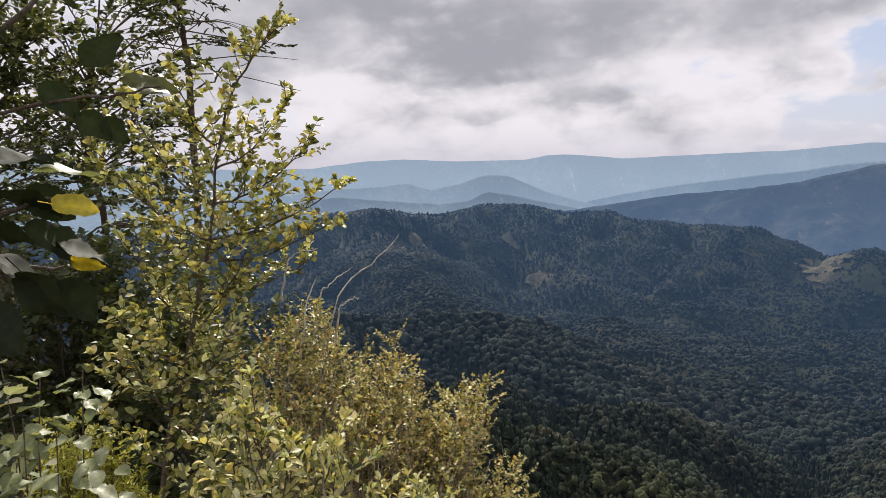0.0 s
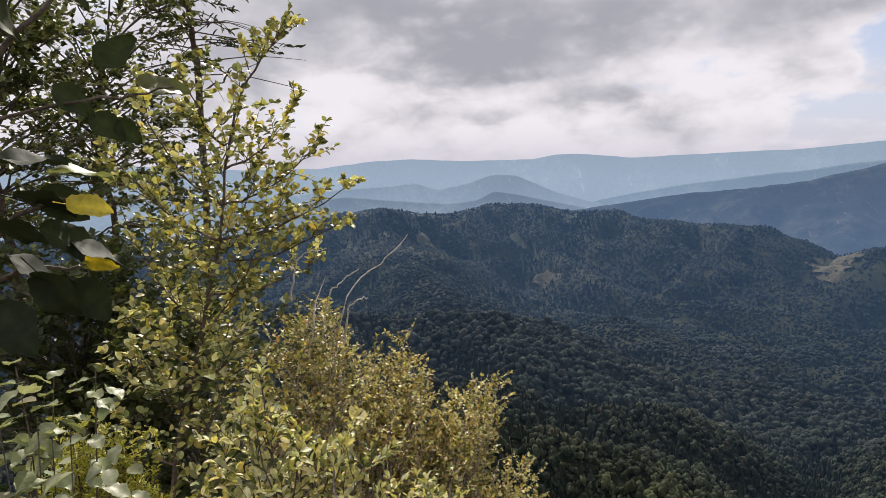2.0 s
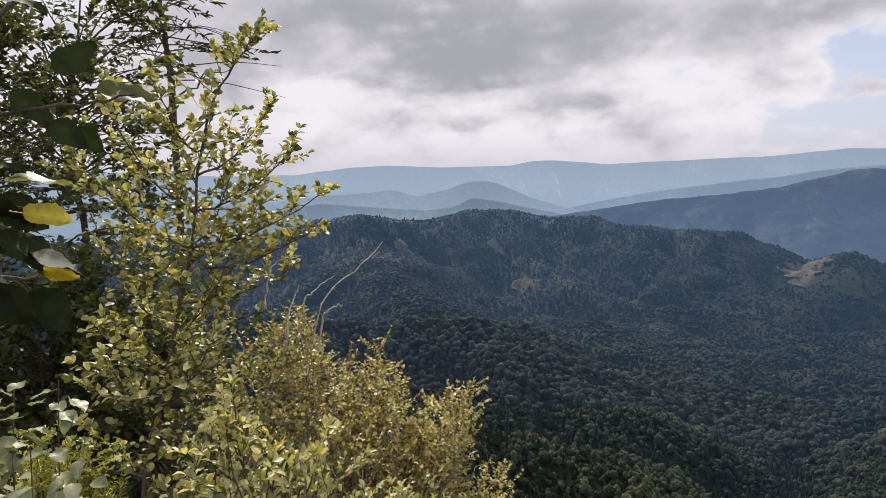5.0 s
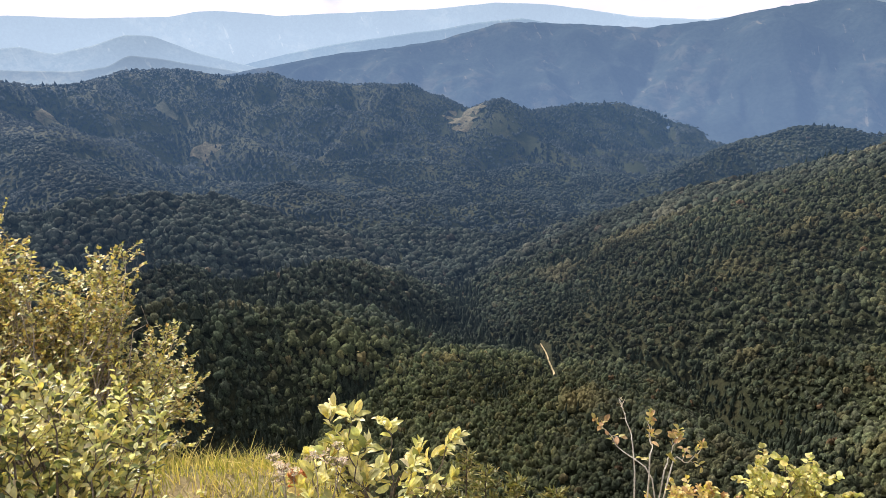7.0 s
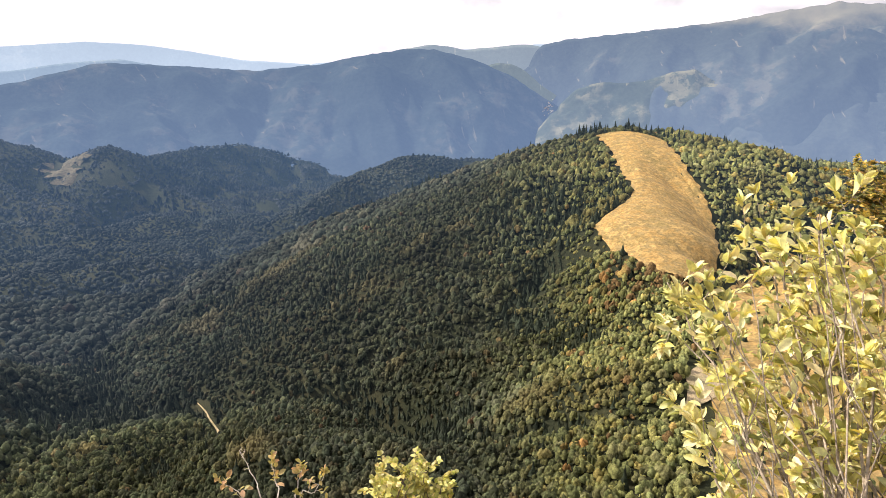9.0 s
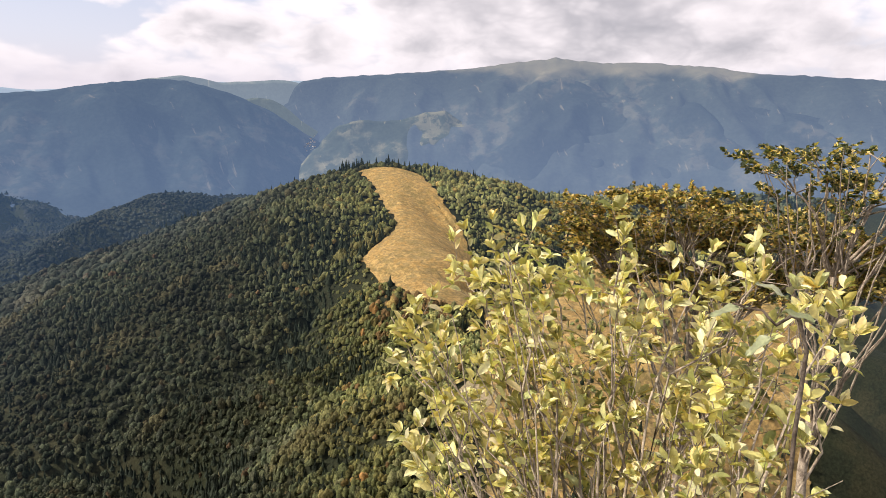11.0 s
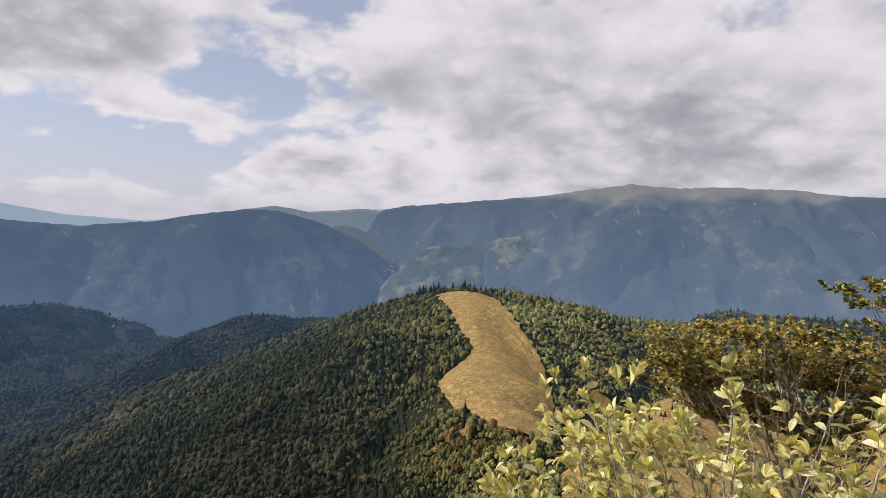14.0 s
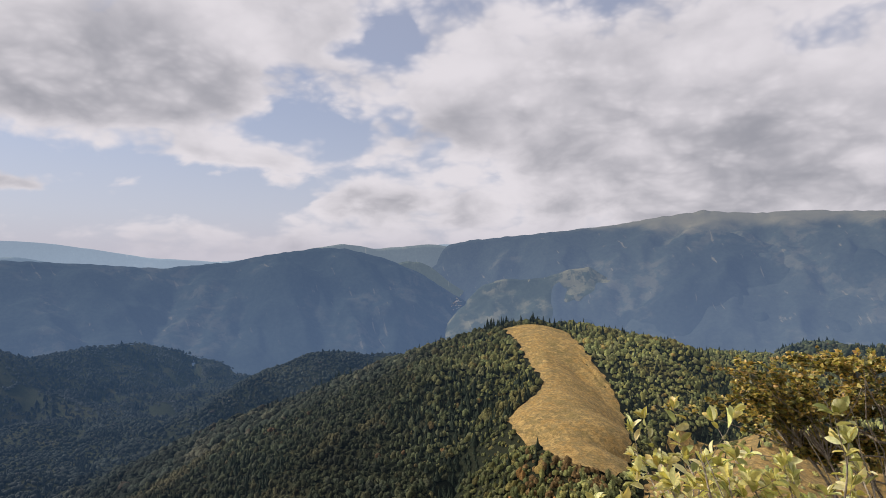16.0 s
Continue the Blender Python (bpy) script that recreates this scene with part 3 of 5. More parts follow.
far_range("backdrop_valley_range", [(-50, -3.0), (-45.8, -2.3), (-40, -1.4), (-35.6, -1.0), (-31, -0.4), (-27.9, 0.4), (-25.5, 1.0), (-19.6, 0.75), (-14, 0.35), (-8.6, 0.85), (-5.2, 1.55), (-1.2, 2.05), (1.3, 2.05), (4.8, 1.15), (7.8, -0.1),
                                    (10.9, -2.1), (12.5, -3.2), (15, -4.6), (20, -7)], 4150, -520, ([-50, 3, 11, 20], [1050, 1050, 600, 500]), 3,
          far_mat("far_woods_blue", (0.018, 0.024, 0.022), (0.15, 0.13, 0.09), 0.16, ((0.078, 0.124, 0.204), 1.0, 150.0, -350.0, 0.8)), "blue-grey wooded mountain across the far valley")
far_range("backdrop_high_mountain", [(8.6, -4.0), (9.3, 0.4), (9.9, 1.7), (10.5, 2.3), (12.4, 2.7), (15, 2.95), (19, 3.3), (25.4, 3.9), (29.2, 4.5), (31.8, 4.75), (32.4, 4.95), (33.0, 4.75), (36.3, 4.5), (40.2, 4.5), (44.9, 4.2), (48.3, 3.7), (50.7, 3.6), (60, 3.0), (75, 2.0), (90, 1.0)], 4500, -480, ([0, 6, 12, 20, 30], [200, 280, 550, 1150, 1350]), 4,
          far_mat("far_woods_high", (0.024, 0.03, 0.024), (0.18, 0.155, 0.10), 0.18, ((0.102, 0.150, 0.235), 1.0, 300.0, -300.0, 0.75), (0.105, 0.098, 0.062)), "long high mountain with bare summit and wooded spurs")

# paler slopes: sun and haze are put into their emission
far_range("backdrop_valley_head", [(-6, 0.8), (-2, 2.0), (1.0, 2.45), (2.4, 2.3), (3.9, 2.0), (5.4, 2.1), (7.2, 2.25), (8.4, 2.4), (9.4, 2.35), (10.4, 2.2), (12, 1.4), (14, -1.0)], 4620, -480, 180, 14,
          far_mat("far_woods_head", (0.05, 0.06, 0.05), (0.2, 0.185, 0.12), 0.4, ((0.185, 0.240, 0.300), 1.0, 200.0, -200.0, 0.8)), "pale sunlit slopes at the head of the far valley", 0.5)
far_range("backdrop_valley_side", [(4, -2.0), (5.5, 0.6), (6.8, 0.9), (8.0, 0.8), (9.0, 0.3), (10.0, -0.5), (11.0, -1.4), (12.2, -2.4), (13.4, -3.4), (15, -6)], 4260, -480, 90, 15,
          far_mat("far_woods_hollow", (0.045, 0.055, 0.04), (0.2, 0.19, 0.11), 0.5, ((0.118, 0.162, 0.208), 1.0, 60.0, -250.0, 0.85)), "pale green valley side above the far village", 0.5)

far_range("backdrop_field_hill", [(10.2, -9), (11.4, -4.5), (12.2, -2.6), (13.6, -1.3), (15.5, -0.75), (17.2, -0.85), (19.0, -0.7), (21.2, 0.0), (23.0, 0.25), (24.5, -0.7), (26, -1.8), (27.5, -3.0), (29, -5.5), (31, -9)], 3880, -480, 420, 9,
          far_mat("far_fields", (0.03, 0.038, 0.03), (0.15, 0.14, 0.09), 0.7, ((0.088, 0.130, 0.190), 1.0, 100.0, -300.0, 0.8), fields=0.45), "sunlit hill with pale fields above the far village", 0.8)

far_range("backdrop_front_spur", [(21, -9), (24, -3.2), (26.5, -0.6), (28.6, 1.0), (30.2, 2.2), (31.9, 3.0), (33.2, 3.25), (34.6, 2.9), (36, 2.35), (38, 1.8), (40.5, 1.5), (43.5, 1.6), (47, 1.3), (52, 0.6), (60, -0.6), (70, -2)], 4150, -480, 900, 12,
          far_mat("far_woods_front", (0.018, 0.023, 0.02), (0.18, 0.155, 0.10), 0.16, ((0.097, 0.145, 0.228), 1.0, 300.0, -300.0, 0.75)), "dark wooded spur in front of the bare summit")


# ---- woods ----
GREENS = np.array([(0.080, 0.094, 0.046), (0.062, 0.078, 0.042), (0.098, 0.106, 0.048), (0.075, 0.084, 0.050), (0.115, 0.110, 0.048), (0.13, 0.105, 0.046), (0.15, 0.095, 0.042)])


def crowns(rng, base, wide, tall, rings_n, sides, conifer, tint, cap=0.45, lean=None):
    """Many crowns as round lobed domes and jagged spires: arrays of vertices, quads and colours."""
    n = len(base)
    lift = np.linspace(-0.45, 1.30, rings_n)
    t = np.linspace(0, 2 * np.pi, sides, endpoint=False)
    turn = t[None, None, :] + rng.uniform(0, 2 * np.pi, (n, 1, 1)) + rng.uniform(-0.22, 0.22, (n, rings_n, sides))
    lobe = np.sin(rng.choice([2, 3], (n, 1, 1)) * turn + rng.uniform(0, 6.28, (n, rings_n, 1)))
    lump = 1 + 0.16 * lobe + rng.uniform(-0.16, 0.16, (n, rings_n, sides))
    rad = np.cos(lift)[None, :, None] * wide[:, None, None] * lump
    up = (1 - cap + cap * np.sin(lift)[None, :, None] * (1 + 0.12 * lobe) + rng.uniform(-0.04, 0.04, (n, rings_n, sides))) * tall[:, None, None]
    level = np.linspace(0.15, 1.12, rings_n)
    tier = np.where(np.arange(rings_n) % 2, 0.72, 1.25)
    rad_f = ((1.15 - level) * tier)[None, :, None] * wide[:, None, None] * rng.uniform(0.6, 1.3, (n, rings_n, sides))
    up_f = (level[None, :, None] + rng.uniform(-0.04, 0.04, (n, rings_n, sides))) * tall[:, None, None] * 1.2
    fir = conifer[:, None, None]
    rad, up = np.where(fir, rad_f, rad), np.where(fir, up_f, up)
    oval = rng.uniform(0.8, 1.22, (n, 1, 1))
    drift = rng.normal(scale=0.12, size=(n, 1, 2)) * wide[:, None, None]
    x = base[:, 0, None, None] + oval * rad * np.cos(turn) + drift[..., :1] * up / 10
    y = base[:, 1, None, None] + rad / oval * np.sin(turn) + drift[..., 1:] * up / 10
    z = base[:, 2, None, None] + up
    if lean is not None:
        # the canopy follows the slope
        along = 0.45 * lean[:, None, None, :] * np.where(fir, 0.0, 1.0)[..., None]
        z = z + along[..., 0] * (x - base[:, 0, None, None]) + along[..., 1] * (y - base[:, 1, None, None])
    v = np.stack([x, y, z], 3).reshape(-1, 3)
    i, j = np.meshgrid(np.arange(rings_n - 1), np.arange(sides), indexing="ij")
    one = np.c_[(i * sides + j).ravel(), (i * sides + (j + 1) % sides).ravel(), ((i + 1) * sides + (j + 1) % sides).ravel(), ((i + 1) * sides + j).ravel()]
    k = (rings_n - 1) * sides
    one = np.concatenate([one, [(k + a, k + a + 1, k + sides - 2 - a, k + sides - 1 - a) for a in range(sides // 2 - 1)]])
    q = (one[None] + (np.arange(n) * rings_n * sides)[:, None, None]).reshape(-1, 4)
    col = np.repeat(tint, rings_n * sides, 0) * rng.uniform(0.88, 1.12, (n * rings_n * sides, 1))
    return v, q, col


def tufts(rng, base, wide, tall, count, piece, tint, lean=None):
    """Loose clumps of leaves that break the outline of round crowns."""
    n = len(base)
    u = rng.normal(size=(n, count, 3))
    u /= np.linalg.norm(u, axis=2, keepdims=True)
    u[..., 2] = np.abs(u[..., 2]) - 0.15
    mid = base[:, None, :] + u * np.stack([wide, wide, tall * 0.46], 1)[:, None, :] * rng.uniform(0.8, 1.12, (n, count, 1))
    mid[..., 2] += (tall * 0.55)[:, None]
    if lean is not None:
        mid[..., 2] += 0.45 * ((mid[..., :2] - base[:, None, :2]) * lean[:, None, :]).sum(2)
    out = u + rng.normal(scale=0.35, size=u.shape)
    e1 = np.cross(out, rng.normal(size=u.shape))
    e1 /= np.linalg.norm(e1, axis=2, keepdims=True) + 1e-6
    e2 = np.cross(out, e1)
    e2 /= np.linalg.norm(e2, axis=2, keepdims=True) + 1e-6
    size = (piece[:, None] * rng.uniform(0.6, 1.3, (n, count)))[..., None]
    v = np.stack([mid + size * (e1 * a + e2 * b) for a, b in ((-1, -0.75), (0.9, -0.9), (1.05, 0.8), (-0.75, 1.0))], 2).reshape(-1, 3)
    col = np.repeat(np.repeat(tint[:, None, :], count, 1) * rng.uniform(0.7, 1.12, (n, count, 1)), 4, 1).reshape(-1, 3)
    return v, np.arange(len(v)).reshape(-1, 4), col


def wood(name, r0, r1, gap, rings_n, sides, clumps, piece, wide, tall, seed, label, mat, haze_blue=0.0, sunk=0.0, deep=1.0, cap=0.4, domes=1, a0=-98, a1=57):
    rng = np.random.RandomState(seed)
    g = np.arange(-r1, r1, gap)
    x, y = np.meshgrid(g, g)
    x, y = x.ravel() + rng.uniform(-0.55, 0.55, x.size) * gap, y.ravel() + rng.uniform(-0.55, 0.55, x.size) * gap
    r, a = np.hypot(x, y), np.degrees(np.arctan2(x, y))
    keep = (r > r0) & (r < r1) & (a > a0) & (a < a1)
    x, y, r, a = x[keep], y[keep], r[keep], a[keep]
    left, right = meadow_edges(r)
    open_ground = ((r > 641) & (r < 1170) & (a > left - 0.25) & (a < right + 0.25))
    open_ground |= (r > 392) & (r < 482) & (a > 24.6) & (a < 29)
    open_ground |= (a > 26.8 + np.clip((r - 640) / 95, 0, 3)) & (r < 900) & (rng.rand(len(r)) < 0.88)
    open_ground |= (r > 540) & (r < 745) & (np.abs(a - np.interp(r, [572, 600, 644, 680, 712, 740], [-20.0, -19.8, -19.95, -20.4, -20.75, -21.4])) < 0.5)
    # clearings on the slopes across the valley
    for ca, cr, wa, wr in ((-28.6, 2800, 1.6, 110), (-51.2, 2650, 1.2, 60), (-62.2, 2700, 0.9, 120), (-25.5, 2700, 1.5, 70), (-13.8, 2500, 1.0, 60), (-23.0, 2620, 1.0, 50)):
        open_ground |= (((a - ca) / wa) ** 2 + ((r - cr) / wr) ** 2 < 1) & (rng.rand(len(r)) < 0.88)
    # older, broader beeches on the spurs across the stream
    old = np.clip((-a - 20) / 14, 0, 1) if r0 < 1400 else np.zeros(len(r))
    open_ground |= rng.rand(len(r)) < 0.15 * old
    x, y, r, a, old = (q[~open_ground] for q in (x, y, r, a, old))
    z = height(x, y)
    seen = in_view(x, y, z + tall * 1.1)
    keep = seen | (rng.rand(len(r)) < 0.03)
    x, y, z, r, a, old = (q[keep] for q in (x, y, z, r, a, old))
    n = len(x)
    patch = grain(x, y, 120) + 0.5 * grain(x, y, 45)
    conifer = rng.rand(n) < 0.02 + 0.4 * (grain(x + 900, y, 130) + 0.35 * grain(x, y + 300, 40) > 0.5)
    around = [height(x + dx, y + dy) for dx, dy in ((55, 0), (-55, 0), (0, 55), (0, -55))]
    hollowness = sum(around) / 4 - z
    lean = np.c_[(around[0] - around[1]) / 110, (around[2] - around[3]) / 110]
    # spruces gather in hollows; their dark tint also paints the gully shade
    conifer |= (rng.rand(n) < 0.75) & (hollowness + 4 * grain(x, y, 50) > np.where((r > 690) & (a < -15), 4.5, 7.5))
    conifer |= (a > 26) & (rng.rand(n) < 0.22) & (grain(x, y, 60) > -0.1)
    # autumn patches, thickened on crests to paint the lit bands there
    autumn_crest = np.clip(grain(x - 400, y, 90) + 0.5 * grain(x, y, 25) - 0.62 - 0.02 * np.clip(hollowness, -12, 4), 0, 0.6)[:, None] * 1.1
    kind = rng.choice(7, n, p=[0.30, 0.25, 0.2, 0.18, 0.05, 0.015, 0.005])
    # cloud shade painted into the tint by bearing; crowns past the meadow lightened
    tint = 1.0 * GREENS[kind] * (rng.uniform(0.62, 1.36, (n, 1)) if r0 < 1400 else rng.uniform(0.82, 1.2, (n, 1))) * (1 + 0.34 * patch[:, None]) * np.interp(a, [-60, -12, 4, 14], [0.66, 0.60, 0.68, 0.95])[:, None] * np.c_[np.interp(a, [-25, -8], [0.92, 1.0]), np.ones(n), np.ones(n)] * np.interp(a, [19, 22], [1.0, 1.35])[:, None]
    # sunlight on the ridge's right part, painted into the crown colour
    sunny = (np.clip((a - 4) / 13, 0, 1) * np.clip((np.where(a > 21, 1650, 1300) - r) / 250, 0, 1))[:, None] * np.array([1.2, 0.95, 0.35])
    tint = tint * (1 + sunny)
    tint = tint * (1 - autumn_crest) + autumn_crest * np.array([0.165, 0.135, 0.048])
    # sunlit spur below the lookout: its light painted as a paler, yellower tint
    young = np.clip((715 - r) / 60, 0, 1) * np.clip((a + 50) / 8, 0, 1) * np.clip((-14 - a) / 8, 0, 1)
    tint = tint * (1 + young[:, None] * np.array([0.65, 0.5, 0.1]))
    # russet shrubs below the meadow
    russet = ((r > 600) & (r < 690) & (a > 17) & (a < 24) & (rng.rand(n) < 0.5)) | ((a > 12) & (r < 640) & (rng.rand(n) < 0.012))
    tint = np.where(russet[:, None], np.array([0.20, 0.128, 0.052]) * rng.uniform(0.7, 1.3, (n, 1)), tint)
    tint = np.where(conifer[:, None], np.array([0.030, 0.040, 0.024]) * rng.uniform(0.8, 1.3, (n, 1)), tint)
    # blue of the distance haze mixed into the tint; deep darkens a whole wood
    haze_blue = (haze_blue * (1 - 0.8 * np.clip((a - 4) / 10, 0, 1)) + 0.22 * np.clip((-a - 5) / 20, 0, 1) * np.clip((r - 650) / 150, 0, 1))[:, None]
    tint = tint * (1 - haze_blue) + haze_blue * tint.mean(1, keepdims=True) * np.array([0.8, 1.0, 1.15])
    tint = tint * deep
    size = np.clip(rng.normal(0.92, 0.3 if r0 < 1400 else 0.18, n) * (1 + 0.25 * grain(x, y + 777, 60)), 0.45, 1.8) * (1 + 0.32 * old)
    at = np.c_[x, y, z - sunk * tall * np.where(conifer, 0.5, 1)]
    spread, span = wide * size * np.where(conifer, 0.75, 1), tall * size * rng.uniform(0.85, 1.15, n)
    if domes > 1:
        # broad crowns are several domes leaning on one another; spires stay single
        own = np.repeat(np.arange(n), np.where(conifer, 1, domes))
        fir = conifer[own]
        turn = rng.uniform(0, 2 * np.pi, len(own))
        push = np.where(fir, 0.0, 0.55) * spread[own] * rng.uniform(0.6, 1.1, len(own))
        step = np.c_[push * np.cos(turn), push * np.sin(turn)]
        spot = at[own] + np.c_[step, 0.45 * (step * lean[own]).sum(1)]
        shade_of = tint[own] * rng.uniform(0.86, 1.14, (len(own), 1))
        v, q, col = crowns(rng, spot, spread[own] * np.where(fir, 1.0, rng.uniform(0.5, 0.8, len(own))), span[own] * np.where(fir, 1.0, rng.uniform(0.72, 1.06, len(own))), rings_n, sides, fir, shade_of, cap, lean[own])
    else:
        v, q, col = crowns(rng, at, spread, span, rings_n, sides, conifer, tint, cap, lean)
    if clumps:
        k = ~conifer
        v2, q2, c2 = tufts(rng, at[k], wide * size[k], tall * size[k], clumps, piece * size[k], tint[k], lean[k])
        v, q, col = np.concatenate([v, v2]), np.concatenate([q, q2 + len(v)]), np.concatenate([col, c2])
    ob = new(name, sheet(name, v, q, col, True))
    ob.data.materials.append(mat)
    return tagged(ob, label, "woods", kind="stuff")


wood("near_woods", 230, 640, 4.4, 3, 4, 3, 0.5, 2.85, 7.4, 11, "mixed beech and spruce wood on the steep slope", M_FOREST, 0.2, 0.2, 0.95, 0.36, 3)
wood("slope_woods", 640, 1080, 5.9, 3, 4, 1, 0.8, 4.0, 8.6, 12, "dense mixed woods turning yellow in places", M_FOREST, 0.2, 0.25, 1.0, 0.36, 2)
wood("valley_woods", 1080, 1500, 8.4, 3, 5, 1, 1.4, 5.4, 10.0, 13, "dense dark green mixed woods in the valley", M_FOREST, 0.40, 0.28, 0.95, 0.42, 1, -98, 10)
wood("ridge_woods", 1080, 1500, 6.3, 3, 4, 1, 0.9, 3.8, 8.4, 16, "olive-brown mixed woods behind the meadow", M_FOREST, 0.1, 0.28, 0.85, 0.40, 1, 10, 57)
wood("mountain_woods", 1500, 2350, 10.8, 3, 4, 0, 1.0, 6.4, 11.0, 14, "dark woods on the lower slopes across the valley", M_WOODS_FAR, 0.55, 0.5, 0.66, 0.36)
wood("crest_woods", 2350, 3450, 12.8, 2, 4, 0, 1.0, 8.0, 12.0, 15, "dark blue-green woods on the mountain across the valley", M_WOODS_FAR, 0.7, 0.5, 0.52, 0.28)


# ---- plants round the lookout ----
def tube(pts, r0, r1, sides=5):
    """A tapered branch along points: vertices and triangles."""
    n = len(pts)
    p = np.array([tuple(q) for q in pts])
    d = np.gradient(p, axis=0)
    d /= np.linalg.norm(d, axis=1, keepdims=True) + 1e-9
    e1 = np.cross(d, (0.31, 0.17, 0.93))
    e1 /= np.linalg.norm(e1, axis=1, keepdims=True) + 1e-9
    e2 = np.cross(d, e1)
    t = np.linspace(0, 2 * np.pi, sides, endpoint=False)
    r = np.linspace(r0, r1, n)[:, None, None]
    v = (p[:, None, :] + r * (np.cos(t)[None, :, None] * e1[:, None, :] + np.sin(t)[None, :, None] * e2[:, None, :])).reshape(-1, 3)
    f = []
    for i in range(n - 1):
        for j in range(sides):
            a, b = i * sides + j, i * sides + (j + 1) % sides
            f += [(a, b, b + sides), (a, b + sides, a + sides)]
    return v, np.array(f)


def bend(points, n, rng, wobble=0.0):
    """A smooth line through points."""
    p = [Vector(q) for q in points]
    p = [p[0] * 2 - p[1]] + p + [p[-1] * 2 - p[-2]]
    out = []
    m = len(p) - 3
    for k in range(n):
        s = k / (n - 1) * m
        i = min(int(s), m - 1)
        t = s - i
        a, b, c, d = p[i:i + 4]
        q = 0.5 * (2 * b + (c - a) * t + (2 * a - 5 * b + 4 * c - d) * t * t + (3 * b - a - 3 * c + d) * t ** 3)
        out.append(q + Vector([rng.gauss(0, wobble) for _ in range(3)]) * (0 < k < n - 1))
    return out


def leaf_form(wide, fold=0.10, droop=0.14, plain=False):
    if plain:
        return np.array([(0, 0, 0), (wide, 0.45, fold), (0, 1, -droop), (-wide, 0.42, fold), (0, 0.5, -0.03)]), np.array([(0, 1, 4), (1, 2, 4), (2, 3, 4), (3, 0, 4)])
    v = [(0, 0, 0), (0, 0.25, -0.01), (0, 0.52, -0.03), (0, 0.78, -0.07), (0, 1, -droop)]
    for side in (-1, 1):
        v += [(side * wide * 0.70, 0.20, fold * 0.7), (side * wide, 0.50, fold), (side * wide * 0.74, 0.80, fold * 0.4)]
    f = []
    for b, way in ((5, -1), (8, 1)):
        f += [q[::way] for q in ((0, b, 1), (1, b, b + 1), (1, b + 1, 2), (2, b + 1, b + 2), (2, b + 2, 3), (3, b + 2, 4))]
    v, f = np.array(v), np.array(f)
    return v, f


def big_leaf(name, wide, colour, seed, teeth=0.025, curl=0.22, mat=M_LEAF):
    """A single large leaf with a toothed edge, raised veins and a stalk."""
    rng = random.Random(seed)
    v, f, col = [], [], []
    rows = 13
    for i in range(rows):
        y = i / (rows - 1)
        w = wide * (math.sin(math.pi * min(1, y ** 0.8 * 0.97 + 0.02)) ** 0.8) * (1 + (teeth if i % 2 else -teeth) * 2.2) + 0.004
        dip = -curl * y * y + 0.012 * (i % 2)
        for k, s in enumerate((-1, -0.5, 0, 0.5, 1)):
            v.append((s * w, y, dip + 0.16 * wide * abs(s) - (0.02 if s == 0 else 0) + rng.uniform(-0.02, 0.02) + 0.05 * abs(s) * math.sin(y * 9 + seed + s)))
            col.append([c * (1.25 if s == 0 else 0.92 if i % 2 else 1.05) for c in colour])
    for i in range(rows - 1):
        for k in range(4):
            a = i * 5 + k
            f += [(a, a + 1, a + 6), (a, a + 6, a + 5)]
    sv, sf = tube([(0, -0.28, 0.03), (0, -0.1, 0.0), (0, 0.5, -0.06 - 0.25 * curl)], 0.016, 0.008, 4)
    f = np.concatenate([np.array(f), sf + len(v)])
    col = np.concatenate([np.array(col), np.tile(np.array(colour) * 1.3, (len(sv), 1))])
    me = sheet(name, np.concatenate([np.array(v), sv]), f, col, True)
    me.materials.append(mat)
    return me


